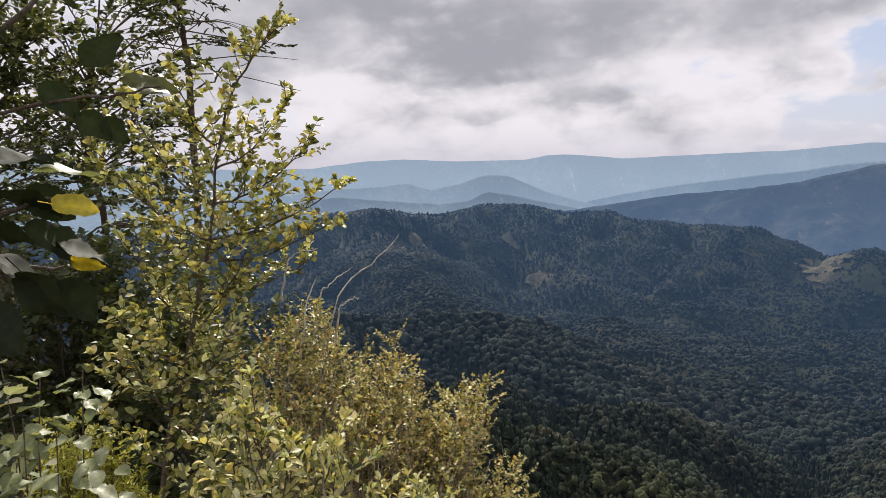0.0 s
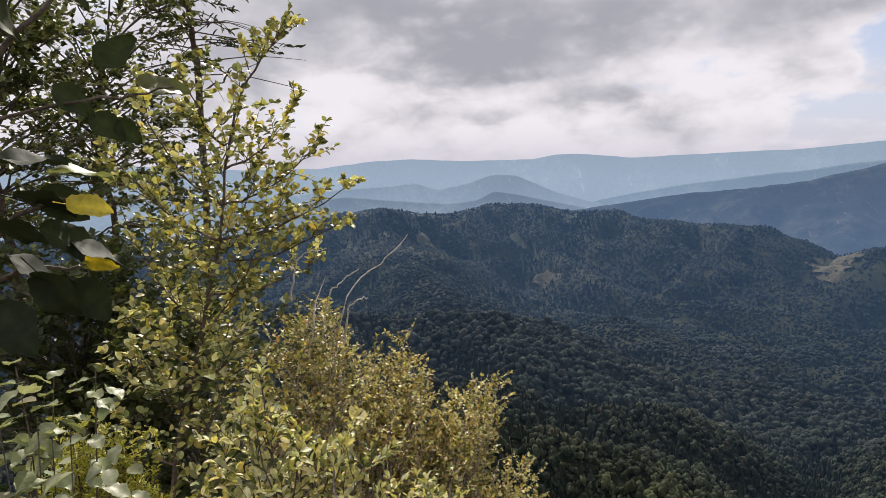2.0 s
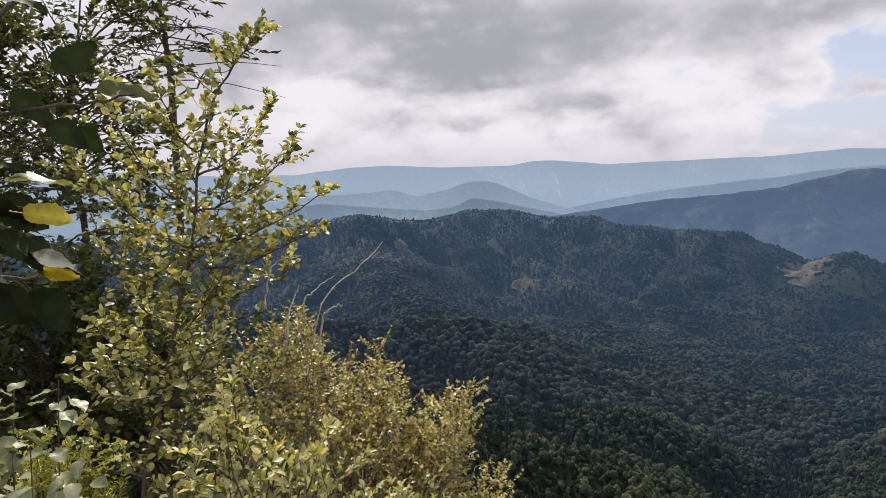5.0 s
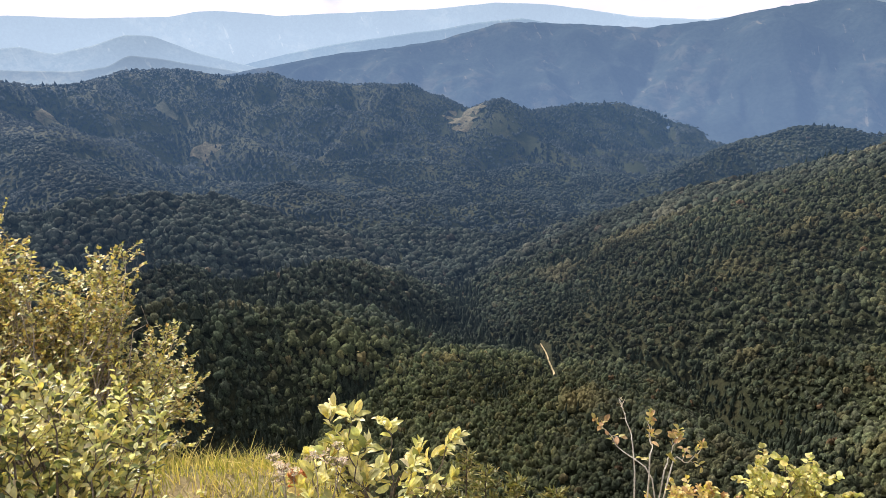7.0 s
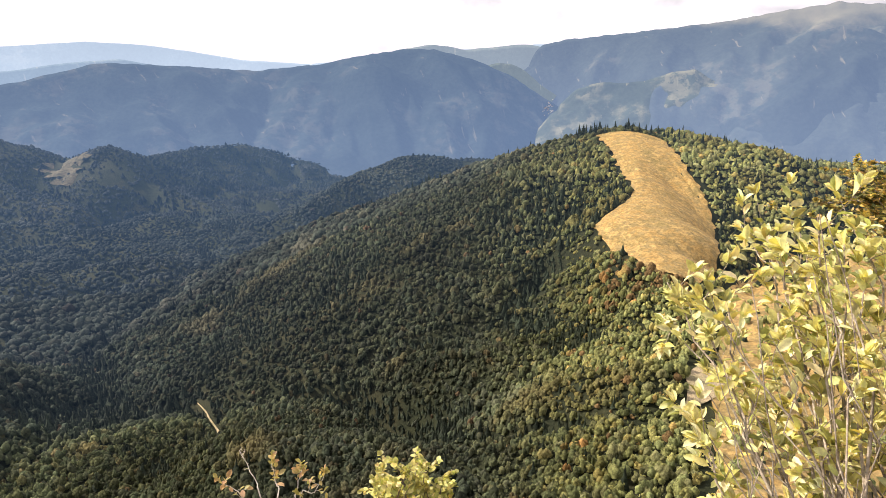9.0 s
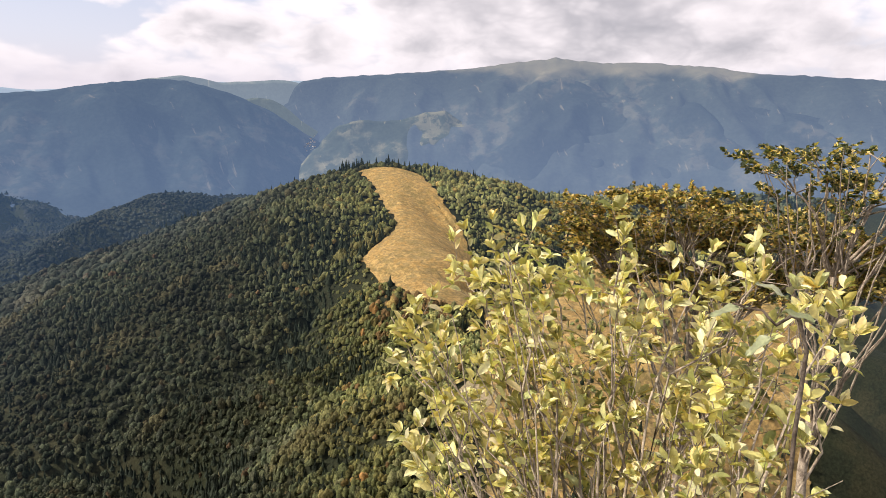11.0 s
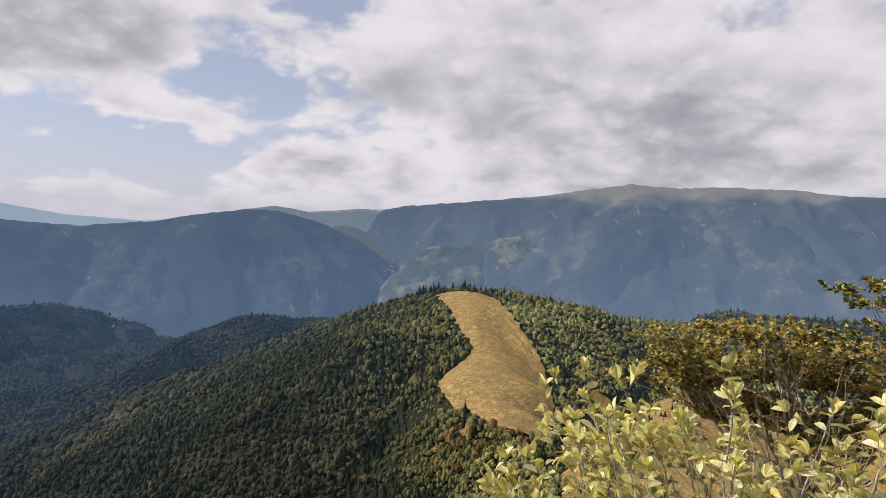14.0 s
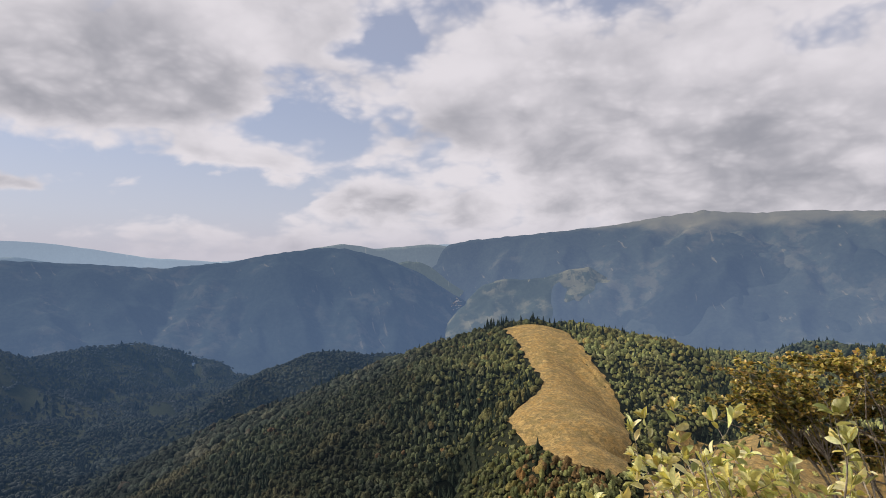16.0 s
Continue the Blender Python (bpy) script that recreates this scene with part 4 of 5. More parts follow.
class Plant:
    """Stems, twigs and leaves of one plant."""

    def __init__(self, name, base, label, category, seed, group=""):
        self.ob = thing(name, base, label, category, group)
        self.base = np.array(tuple(base))
        self.rng = random.Random(seed)
        self.stems, self.fine, self.leaves = [], [], []

    def shift(self, v):
        return np.asarray(v) - self.base

    def stem(self, points, r0, r1, n=14, wobble=0.004):
        line = bend(points, n, self.rng, wobble)
        self.stems.append(tube(line, r0, r1, 6))
        return line

    def leaf(self, at, way, size, colour, up=1.0):
        rng = self.rng
        y = (Vector(way)).normalized()
        z = Vector((rng.gauss(0, 0.55), rng.gauss(0, 0.55), up + rng.gauss(0, 0.35)))
        z = (z - y * z.dot(y)).normalized()
        k = rng.uniform(0.75, 1.25)
        self.leaves.append((at, y.cross(z), y, z, size * rng.uniform(0.65, 1.2), [c * k * rng.uniform(0.93, 1.07) for c in colour]))

    def spray(self, at, way, length, count, size, colours, thick=0.0025, rosette=4, rise=0.35):
        """A twig with leaves along it and a tuft at its end."""
        rng = self.rng
        way = Vector(way).normalized()
        mid = Vector(at) + way * length * 0.5 + Vector((0, 0, length * 0.06))
        end = Vector(at) + way * length + Vector((0, 0, rise * length * rng.uniform(0, 0.6)))
        line = bend([at, mid, end], 5, rng, length * 0.015)
        self.fine.append(tube(line, thick, thick * 0.45, 3))
        side = way.cross(Vector((rng.gauss(0, 0.3), rng.gauss(0, 0.3), 1))).normalized()
        for k in range(count):
            s = 0.15 + 0.8 * (k + rng.random() * 0.6) / count
            p = line[0].lerp(line[2], s * 2) if s < 0.5 else line[2].lerp(line[4], s * 2 - 1)
            d = way * rng.uniform(0.3, 0.9) + side * (1 if k % 2 else -1) * rng.uniform(0.5, 1.1) + Vector((0, 0, rng.gauss(0.15, 0.35)))
            self.leaf(p, d, size, rng.choice(colours))
        for k in range(rosette):
            d = way * rng.uniform(0.5, 1.2) + Vector((rng.gauss(0, 0.6), rng.gauss(0, 0.6), rng.gauss(0.25, 0.5)))
            self.leaf(line[-1], d, size * 0.9, rng.choice(colours))

    def clothe(self, line, start, twigs, length, count, size, colours, rosette=4, lift=0.35, thick=0.0025, flat=1.0):
        """Leafy twigs along a limb."""
        rng = self.rng
        n = len(line)
        axis = (line[-1] - line[0]).normalized()
        for k in range(twigs):
            s = start + (1 - start) * (k + rng.random()) / twigs
            i = min(int(s * (n - 1)), n - 2)
            p = line[i].lerp(line[i + 1], s * (n - 1) - i)
            d = axis * rng.uniform(0.2, 0.9) + Vector((rng.gauss(0, 0.8), rng.gauss(0, 0.8), rng.gauss(lift, 0.5) * flat))
            self.spray(p, d, length * rng.uniform(0.55, 1.25) * (1.15 - 0.45 * s), count, size, colours, thick, rosette)
        self.spray(line[-2], line[-1] - line[-2] + Vector((0, 0, 0.0)), length * 0.5, count, size, colours, thick, rosette + 2)

    def finish(self, wide=0.34, bark=M_BARK, single=0, big=None, fold=0.10, plain=False):
        for v, f in self.stems:
            part("stem", sheet("stem", self.shift(v), f, None, True), bark, self.ob)
        if self.fine:
            off, vs, fs = 0, [], []
            for v, f in self.fine:
                vs.append(v)
                fs.append(f + off)
                off += len(v)
            tagged(part("brushwood", sheet("brushwood", self.shift(np.concatenate(vs)), np.concatenate(fs), None, True), bark, self.ob), kind="stuff")
        if single:
            self.rng.shuffle(self.leaves)
        for at, x, y, z, size, col in self.leaves[:single]:
            ob = part("leaf", self.rng.choice(big), M_LEAF, self.ob)
            m = Matrix((x, y, z)).transposed().to_4x4()
            m.translation = Vector(at) - Vector(self.base)
            ob.matrix_local = m @ Matrix.Diagonal((size, size, size, 1))
        rest = self.leaves[single:]
        if rest:
            form, tri = leaf_form(wide, fold, plain=plain)
            at = np.array([tuple(q[0]) for q in rest])
            axes = np.array([[tuple(q[1]), tuple(q[2]), tuple(q[3])] for q in rest])
            size = np.array([q[4] for q in rest])
            col = np.array([q[5] for q in rest])
            v = at[:, None, :] + np.einsum("vk,nkc->nvc", form, axes) * size[:, None, None]
            f = (tri[None] + (np.arange(len(rest)) * len(form))[:, None, None]).reshape(-1, 3)
            tagged(part("leaves", sheet("leaves", self.shift(v.reshape(-1, 3)), f, np.repeat(col, len(form), 0), True), M_LEAF, self.ob), kind="stuff")
        return self.ob


def ground_under(p, sink=0.03):
    return Vector((p[0], p[1], float(height(p[0], p[1])) - sink))


OLIVE = [(0.40, 0.40, 0.16), (0.48, 0.47, 0.21), (0.22, 0.24, 0.10), (0.62, 0.59, 0.30)]
YELLOWING = OLIVE + OLIVE + [(0.40, 0.37, 0.10), (0.10, 0.12, 0.05), (0.15, 0.16, 0.06), (0.46, 0.38, 0.10)]
# dark green leaves; the tone also stands in for shade inside the foliage
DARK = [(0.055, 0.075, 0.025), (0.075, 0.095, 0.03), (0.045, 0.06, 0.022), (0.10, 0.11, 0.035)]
WILLOW = [(0.54, 0.50, 0.19), (0.65, 0.60, 0.27), (0.40, 0.39, 0.14), (0.72, 0.67, 0.40), (0.56, 0.49, 0.15), (0.27, 0.27, 0.09)]
BROWNISH = [(0.52, 0.43, 0.13), (0.62, 0.51, 0.18), (0.17, 0.14, 0.05), (0.76, 0.67, 0.36), (0.09, 0.08, 0.03), (0.38, 0.25, 0.09), (0.42, 0.38, 0.11)]
GOLD = [(0.40, 0.33, 0.09), (0.60, 0.46, 0.14), (0.25, 0.24, 0.07), (0.44, 0.29, 0.09), (0.07, 0.075, 0.03), (0.11, 0.11, 0.04)]
PALE = [(0.33, 0.35, 0.23), (0.28, 0.31, 0.18), (0.23, 0.26, 0.13)]
DULL = [(0.19, 0.21, 0.085), (0.25, 0.26, 0.11), (0.13, 0.15, 0.06)]
BRIGHT = [(0.66, 0.63, 0.34), (0.58, 0.56, 0.26), (0.72, 0.69, 0.44), (0.60, 0.53, 0.20)]

W = lambda az, el, r: toward(WEST, az, el, r)
N = lambda az, el, r: toward(NORTH, az, el, r)
E = lambda az, el, r: toward(EAST, az, el, r)

# slender tree at the edge
foot = ground_under(W(-86, -34, 2.9))
p = Plant("young_tree", foot, "slender young tree with small yellow-green leaves", "tree", 21)
trunk = p.stem([foot, W(-84.8, -23.2, 2.95), W(-82.6, -15, 3), W(-81.4, -9.5, 3), W(-80, -3.8, 3), W(-79.6, 1, 3), W(-78, 7.1, 3), W(-76.1, 10.3, 3), W(-74.6, 12.2, 3)], 0.011, 0.003, 30, 0.003)
p.clothe(trunk, 0.22, 46, 0.21, 8, 0.039, YELLOWING)
for a, b in [((-81.4, -9.5), (-71.9, -7.0)), ((-81, -7), (-69.3, -3.5)), ((-80.5, -5), (-68.2, -0.1)), ((-80, -2), (-71.8, 2.9)), ((-79.6, 1), (-73.4, 6.7)), ((-80, -2), (-86.4, 6.8)), ((-80.5, -5), (-88.6, 2.7)),
             ((-81, -8), (-85.3, -0.4)), ((-82, -12), (-86.8, -4.9)), ((-82.6, -15), (-87.9, -10.7)), ((-83, -17), (-77.5, -8)), ((-82, -13), (-76, -3)), ((-81, -7), (-76.5, 2)), ((-83.6, -19), (-87, -14)), ((-83, -17), (-79, -13)),
             ((-80.6, -6), (-74, -1)), ((-79.5, 3), (-82.5, 8.5)), ((-84, -22), (-80, -17)), ((-84.5, -23), (-88.2, -19)), ((-83.5, -20), (-79.4, -21)), ((-84.4, -24), (-81, -25)),
             ((-85, -27), (-82, -29)), ((-85, -27), (-88.4, -26)), ((-83, -17), (-88.6, -15.5))]:
    dr = p.rng.uniform(-0.4, 0.35)
    limb = p.stem([W(*a, 3), W((a[0] * 0.55 + b[0] * 0.45), a[1] * 0.6 + b[1] * 0.4 - 0.8, 3 + dr * 0.5), W(*b, 3 + dr)], 0.006, 0.002, 10)
    p.clothe(limb, 0.15, 17 if b[1] > -14 else 9, 0.19, 8, 0.039, YELLOWING)
p.finish(0.36)

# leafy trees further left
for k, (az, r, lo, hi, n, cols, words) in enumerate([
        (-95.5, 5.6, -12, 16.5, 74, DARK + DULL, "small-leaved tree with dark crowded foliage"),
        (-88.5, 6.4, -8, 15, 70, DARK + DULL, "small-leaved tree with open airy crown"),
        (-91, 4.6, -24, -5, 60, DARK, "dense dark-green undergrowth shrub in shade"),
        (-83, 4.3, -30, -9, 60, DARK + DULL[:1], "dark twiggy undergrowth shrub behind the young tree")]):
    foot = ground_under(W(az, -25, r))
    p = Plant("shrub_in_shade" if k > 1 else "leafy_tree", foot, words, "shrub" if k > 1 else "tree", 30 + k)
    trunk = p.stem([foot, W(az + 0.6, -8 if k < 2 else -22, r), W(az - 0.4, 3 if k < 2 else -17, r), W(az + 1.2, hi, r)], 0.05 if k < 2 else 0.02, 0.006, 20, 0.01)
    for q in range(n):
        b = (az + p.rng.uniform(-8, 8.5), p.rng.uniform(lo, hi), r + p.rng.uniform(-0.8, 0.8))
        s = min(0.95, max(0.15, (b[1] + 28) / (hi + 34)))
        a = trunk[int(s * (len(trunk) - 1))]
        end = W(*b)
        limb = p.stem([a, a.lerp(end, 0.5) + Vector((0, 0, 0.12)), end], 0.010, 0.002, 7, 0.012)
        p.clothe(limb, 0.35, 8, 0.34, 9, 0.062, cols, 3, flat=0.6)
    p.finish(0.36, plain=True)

# thin spruce with a bare upper trunk
foot = ground_under(W(-80.9, -20, 7))
p = Plant("spruce", foot, "thin half-dead spruce with short dark needled boughs", "tree", 41)
trunk = p.stem([foot, W(-81.2, 2.8, 7), W(-81.8, 14.3, 7), W(-82.1, 24, 7)], 0.05, 0.012, 24, 0.006)
NEEDLE = [(0.030, 0.045, 0.020), (0.045, 0.060, 0.024)]
for q in range(70):
    s = 0.42 + 0.57 * q / 70
    a = trunk[int(s * 23)].lerp(trunk[min(int(s * 23) + 1, 23)], (s * 23) % 1)
    turn, length = q * 2.4 + p.rng.random(), (1.15 - s) * p.rng.uniform(0.7, 1.5) + 0.12
    way = Vector((math.cos(turn), math.sin(turn), p.rng.uniform(-0.25, 0.25)))
    bough = [a, a + way * length * 0.5 + Vector((0, 0, 0.03)), a + way * length + Vector((0, 0, -0.05))]
    p.fine.append(tube(bend(bough, 5, p.rng, 0.01), 0.007, 0.002, 4))
    if p.rng.random() < (0.85 if s > 0.75 else 0.3):
        for m in range(26):
            at = bough[0].lerp(bough[2], 0.2 + 0.8 * m / 26)
            p.leaf(at, way + Vector((p.rng.gauss(0, 0.9), p.rng.gauss(0, 0.9), p.rng.gauss(0.2, 0.5))), 0.10, p.rng.choice(NEEDLE))
for b in ((-76.5, 9.8), (-77.5, 6.3), (-73.5, 4.6), (-75, 3.6)):
    p.stem([W(-81.4, b[1] - 2.6, 7), W(-79, b[1] - 1.2, 6.9), W(*b, 6.8)], 0.012, 0.003, 8, 0.02)
p.finish(0.10)

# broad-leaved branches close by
# near-black colours hold the shade the hazel stands in
LEAVES_SHADED = [big_leaf("leaf", 0.36, c, i, mat=M_SHADE_LEAF) for i, c in enumerate([(0.02, 0.028, 0.012), (0.025, 0.034, 0.013), (0.018, 0.024, 0.012), (0.03, 0.04, 0.014)])]
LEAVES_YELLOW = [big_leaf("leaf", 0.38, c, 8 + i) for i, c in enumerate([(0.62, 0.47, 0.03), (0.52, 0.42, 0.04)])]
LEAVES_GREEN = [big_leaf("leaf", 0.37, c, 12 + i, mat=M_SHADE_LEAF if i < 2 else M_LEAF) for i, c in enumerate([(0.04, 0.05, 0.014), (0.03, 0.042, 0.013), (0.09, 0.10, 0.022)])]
LEAVES_PALE = [big_leaf("leaf", 0.33, c, 16 + i) for i, c in enumerate(PALE)]
LEAVES_WILLOW = [big_leaf("leaf", 0.22, c, 24 + i, 0.012, 0.22) for i, c in enumerate(WILLOW)]


def place_leaf(owner, me, at, way, up, size):
    y = Vector(way).normalized()
    z = Vector(up)
    z = (z - y * z.dot(y)).normalized()
    ob = part("leaf", me, M_LEAF, owner)
    m = Matrix((y.cross(z), y, z)).transposed().to_4x4()
    m.translation = Vector(at) - owner.location
    ob.matrix_local = m @ Matrix.Diagonal((size, size, size, 1))


foot = ground_under(W(-103, -50, 1.0))
p = Plant("hazel_shrub", foot, "shaded hazel shrub with large toothed dark leaves", "shrub", 51)
p.stem([foot, W(-102, -15, 0.95), W(-99, 2, 0.9), W(-94.4, 5.0, 0.85), W(-88.1, 6.6, 0.82), W(-83.5, 7.6, 0.8)], 0.004, 0.0012, 24, 0.001)
p.stem([W(-101.5, -12, 0.95), W(-97, -5, 0.9), W(-93, -1.5, 0.86), W(-89.5, -1.5, 0.84)], 0.005, 0.002, 14, 0.002)
p.stem([W(-101.5, -14, 0.95), W(-96, -7, 0.92), W(-91, -6.5, 0.9)], 0.004, 0.002, 14, 0.002)
p.stem([W(-99, 2, 0.9), W(-93, 12, 0.9), W(-86, 15.5, 0.95)], 0.004, 0.002, 14, 0.002)
across = (W(-60, 0, 1) - W(-110, 0, 1)).normalized()
# kind 2 is the leaf that catches the sun, painted pale
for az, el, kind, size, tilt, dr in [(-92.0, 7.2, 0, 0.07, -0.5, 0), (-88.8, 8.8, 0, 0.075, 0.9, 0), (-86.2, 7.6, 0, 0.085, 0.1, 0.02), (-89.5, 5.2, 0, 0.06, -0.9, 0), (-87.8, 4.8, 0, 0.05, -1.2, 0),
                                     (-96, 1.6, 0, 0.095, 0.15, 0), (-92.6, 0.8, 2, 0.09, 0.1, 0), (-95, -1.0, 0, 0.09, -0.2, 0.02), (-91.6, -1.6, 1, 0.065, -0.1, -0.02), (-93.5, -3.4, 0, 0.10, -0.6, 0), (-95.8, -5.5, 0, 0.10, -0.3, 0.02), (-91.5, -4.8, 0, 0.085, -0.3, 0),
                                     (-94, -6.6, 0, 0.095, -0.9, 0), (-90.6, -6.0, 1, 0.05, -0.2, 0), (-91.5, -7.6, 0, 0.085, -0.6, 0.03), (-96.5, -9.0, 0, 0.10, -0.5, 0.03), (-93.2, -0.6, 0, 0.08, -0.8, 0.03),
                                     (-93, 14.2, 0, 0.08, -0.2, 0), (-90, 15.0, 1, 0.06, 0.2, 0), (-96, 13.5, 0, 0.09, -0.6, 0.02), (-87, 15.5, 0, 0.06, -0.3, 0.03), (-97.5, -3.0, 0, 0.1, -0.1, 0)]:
    me = p.rng.choice((LEAVES_GREEN if kind == 0 and el > 4 else (LEAVES_SHADED, LEAVES_YELLOW, LEAVES_PALE)[kind]))
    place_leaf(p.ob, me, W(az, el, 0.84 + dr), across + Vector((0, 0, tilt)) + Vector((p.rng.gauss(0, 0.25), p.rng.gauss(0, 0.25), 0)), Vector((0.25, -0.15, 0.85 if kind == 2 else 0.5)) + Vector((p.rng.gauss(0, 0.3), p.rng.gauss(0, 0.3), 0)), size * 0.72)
p.finish()

foot = ground_under(W(-94, -42, 1.2))
p = Plant("pale_leaved_shrub", foot, "low shrub with broad pale sunlit leaves", "shrub", 52)
for q in range(17):
    b = [(-95.6, -13.6), (-93.2, -14.8), (-90.3, -14.6), (-94.5, -17.5), (-92.4, -19.0), (-95.1, -20.6), (-90.6, -22.0), (-96.3, -22.7), (-93, -24), (-97, -17), (-98, -21), (-89.5, -25.5), (-92, -27), (-95, -27), (-88.0, -28), (-86, -29.5), (-83.5, -30)][q]
    line = p.stem([foot, foot.lerp(W(*b, 1.2), 0.6) + Vector((0, 0, 0.05)), W(*b, 1.2 + p.rng.uniform(-0.1, 0.15))], 0.0018, 0.001, 9, 0.006)
    for m in range(24):
        d = Vector((p.rng.gauss(0.1, 0.8), p.rng.gauss(0, 0.8), p.rng.gauss(-0.12, 0.18)))
        p.leaf(line[-1].lerp(line[-4], m * 0.05) + Vector((p.rng.gauss(0, 0.02), p.rng.gauss(0, 0.02), p.rng.gauss(0, 0.012))), d, 0.043, p.rng.choice(PALE), 2.6)
p.finish(single=300, big=LEAVES_PALE)

# yellow-green feathery juniper
foot = ground_under(W(-90, -36, 2.0))
p = Plant("juniper_bush", foot, "small yellow-green feathery juniper bush", "shrub", 53)
JUNI = [(0.38, 0.38, 0.06), (0.31, 0.32, 0.05), (0.46, 0.43, 0.08)]
for q in range(34):
    b = (p.rng.uniform(-94, -85), 0)
    b = (b[0], np.interp(b[0], [-94, -92, -89, -85], [-18.5, -17.6, -19.2, -21.5]) - p.rng.uniform(0, 4.5))
    line = p.stem([foot, foot.lerp(W(*b, 2.0), 0.5) + Vector((0, 0, 0.08)), W(*b, 2.0 + p.rng.uniform(-0.15, 0.2))], 0.004, 0.0015, 8, 0.004)
    p.clothe(line, 0.55, 12, 0.10, 14, 0.017, JUNI, 4, lift=0.05, thick=0.001, flat=0.3)
p.finish(0.16)


# low bushes along the edge, each under its own outline
def bush(name, label, eye, foot, outline, depth, r, dr, n, twigs, length, count, size, cols, seed, wide=0.36, tips=(), single=0, big=None, thick=0.004, category="bush", rosette=3, dead=0, bark=M_BARK, plain=False, crook=0.006):
    p = Plant(name, foot, label, category, seed)
    o = np.array(outline, float)
    ends = [(a, b) for a, b in tips]
    while len(ends) < n:
        a = p.rng.uniform(o[0, 0], o[-1, 0])
        ends.append((a, np.interp(a, o[:, 0], o[:, 1]) - depth * p.rng.random() ** 1.3))
    for b in ends:
        end = toward(eye, *b, r + p.rng.uniform(-dr, dr))
        start = foot + Vector((p.rng.gauss(0, 0.08), p.rng.gauss(0, 0.08), 0))
        mid = start.lerp(end, 0.55) + Vector((p.rng.gauss(0, 0.05), p.rng.gauss(0, 0.05), 0.10 * (end - start).length))
        line = p.stem([start, mid, end], thick, 0.0015, 10, crook)
        p.clothe(line, 0.4, twigs, length, count, size, cols, rosette, thick=0.0016)
    for k in range(dead):
        a = p.rng.uniform(o[0, 0], o[-1, 0])
        end = toward(eye, a, np.interp(a, o[:, 0], o[:, 1]) - p.rng.uniform(0, depth), r - dr)
        p.fine.append(tube(bend([foot, foot.lerp(end, 0.6), end], 8, p.rng, 0.03), 0.0035, 0.001, 4))
    return p.finish(wide, bark, single=single, big=big, plain=plain)


bush("edge_bush", "twiggy brown-green bush with small leaves", WEST, ground_under(W(-72.5, -34, 3.0)), [(-79.5, -17), (-78.4, -15.4), (-74.5, -12.2), (-71.7, -10.2), (-69, -12.5), (-67.5, -14.6), (-66, -17)], 14, 3.4, 0.5, 66, 12, 0.17, 13, 0.0235, BROWNISH + BROWNISH + YELLOWING + DARK[:1], 61, dead=40, bark=M_TWIG, plain=True)
bush("edge_bush", "twiggy low bush with small yellow-green leaves", WEST, ground_under(W(-66, -36, 3.2)), [(-69, -17), (-66, -16), (-63.9, -13.8), (-63.2, -16.6), (-61, -18.5), (-60, -21)], 13, 3.5, 0.4, 56, 12, 0.16, 13, 0.023, BROWNISH + BROWNISH + OLIVE + DARK[:1], 62, bark=M_TWIG, tips=[(-63.9, -13.6)], dead=20, plain=True)
bush("edge_bush", "leaning bush with dry yellow-brown small leaves", WEST, ground_under(W(-60, -38, 3.2)), [(-63, -20), (-60.8, -18.6), (-57.5, -19), (-55.8, -17.6), (-55, -22), (-53, -25.4), (-51, -30)], 12, 3.5, 0.4, 58, 12, 0.15, 13, 0.023, BROWNISH + BROWNISH + YELLOWING, 63, bark=M_TWIG, plain=True, tips=[(-55.9, -17.8), (-56.6, -19), (-52.9, -25.2)], dead=14)
bush("sunlit_bush", "low bush with broad yellow-green sunlit leaves", WEST, ground_under(W(-75.5, -44, 1.9)), [(-82.5, -25), (-80.6, -21.5), (-77.5, -16.8), (-74, -21), (-70, -22.5), (-67.5, -24)], 9, 1.95, 0.2, 36, 6, 0.13, 8, 0.033, OLIVE + PALE[:1] + WILLOW + BRIGHT + DARK[:2], 64, 0.24, tips=[(-77.5, -16.6), (-80.6, -22), (-78.1, -19.2), (-69.8, -22.2), (-67.7, -23.7)], single=200,
     big=[big_leaf("leaf", 0.25, c, 40 + i, 0.02) for i, c in enumerate(OLIVE[1:] + WILLOW[:4] + BRIGHT)])
bush("sunlit_bush", "low mound of yellow-green leafy stems", WEST, ground_under(W(-62, -46, 2.2)), [(-68, -26), (-64, -26), (-60, -27.5), (-56, -28), (-53, -31)], 11, 2.3, 0.25, 46, 7, 0.14, 8, 0.031, OLIVE + WILLOW + BRIGHT + DARK[:2], 65, 0.24, single=200, big=[big_leaf("leaf", 0.24, c, 60 + i, 0.02, 0.2) for i, c in enumerate(OLIVE[1:] + WILLOW[:4] + BRIGHT)])

# bleached dead twigs standing out of the bush
foot = ground_under(W(-70.5, -34, 3.3))
p = Plant("dead_shrub", foot, "bare bleached dead shoots standing above the bush", "shrub", 66)
for line in [[(-70.0, -12.1), (-68.6, -9.2), (-66.4, -7.3), (-64.6, -5.7), (-64.0, -4.9)], [(-71.2, -10.3), (-70, -9), (-68.4, -7.9)], [(-69.5, -11.6), (-68.6, -10.7), (-67.7, -10.5)], [(-74, -7.5), (-73, -6.4), (-71.2, -6.0)], [(-72.6, -12.5), (-72.2, -10.2), (-71.4, -8.6)]]:
    p.stem([foot, W(-71.2, -17, 3.2)] + [W(*q, 2.9) for q in line] if len(line) > 4 else [W(line[0][0] - 0.4, line[0][1] - 3, 3.0)] + [W(*q, 2.9) for q in line], 0.0052, 0.002, 18, 0.004)
p.finish(bark=M_DEAD)

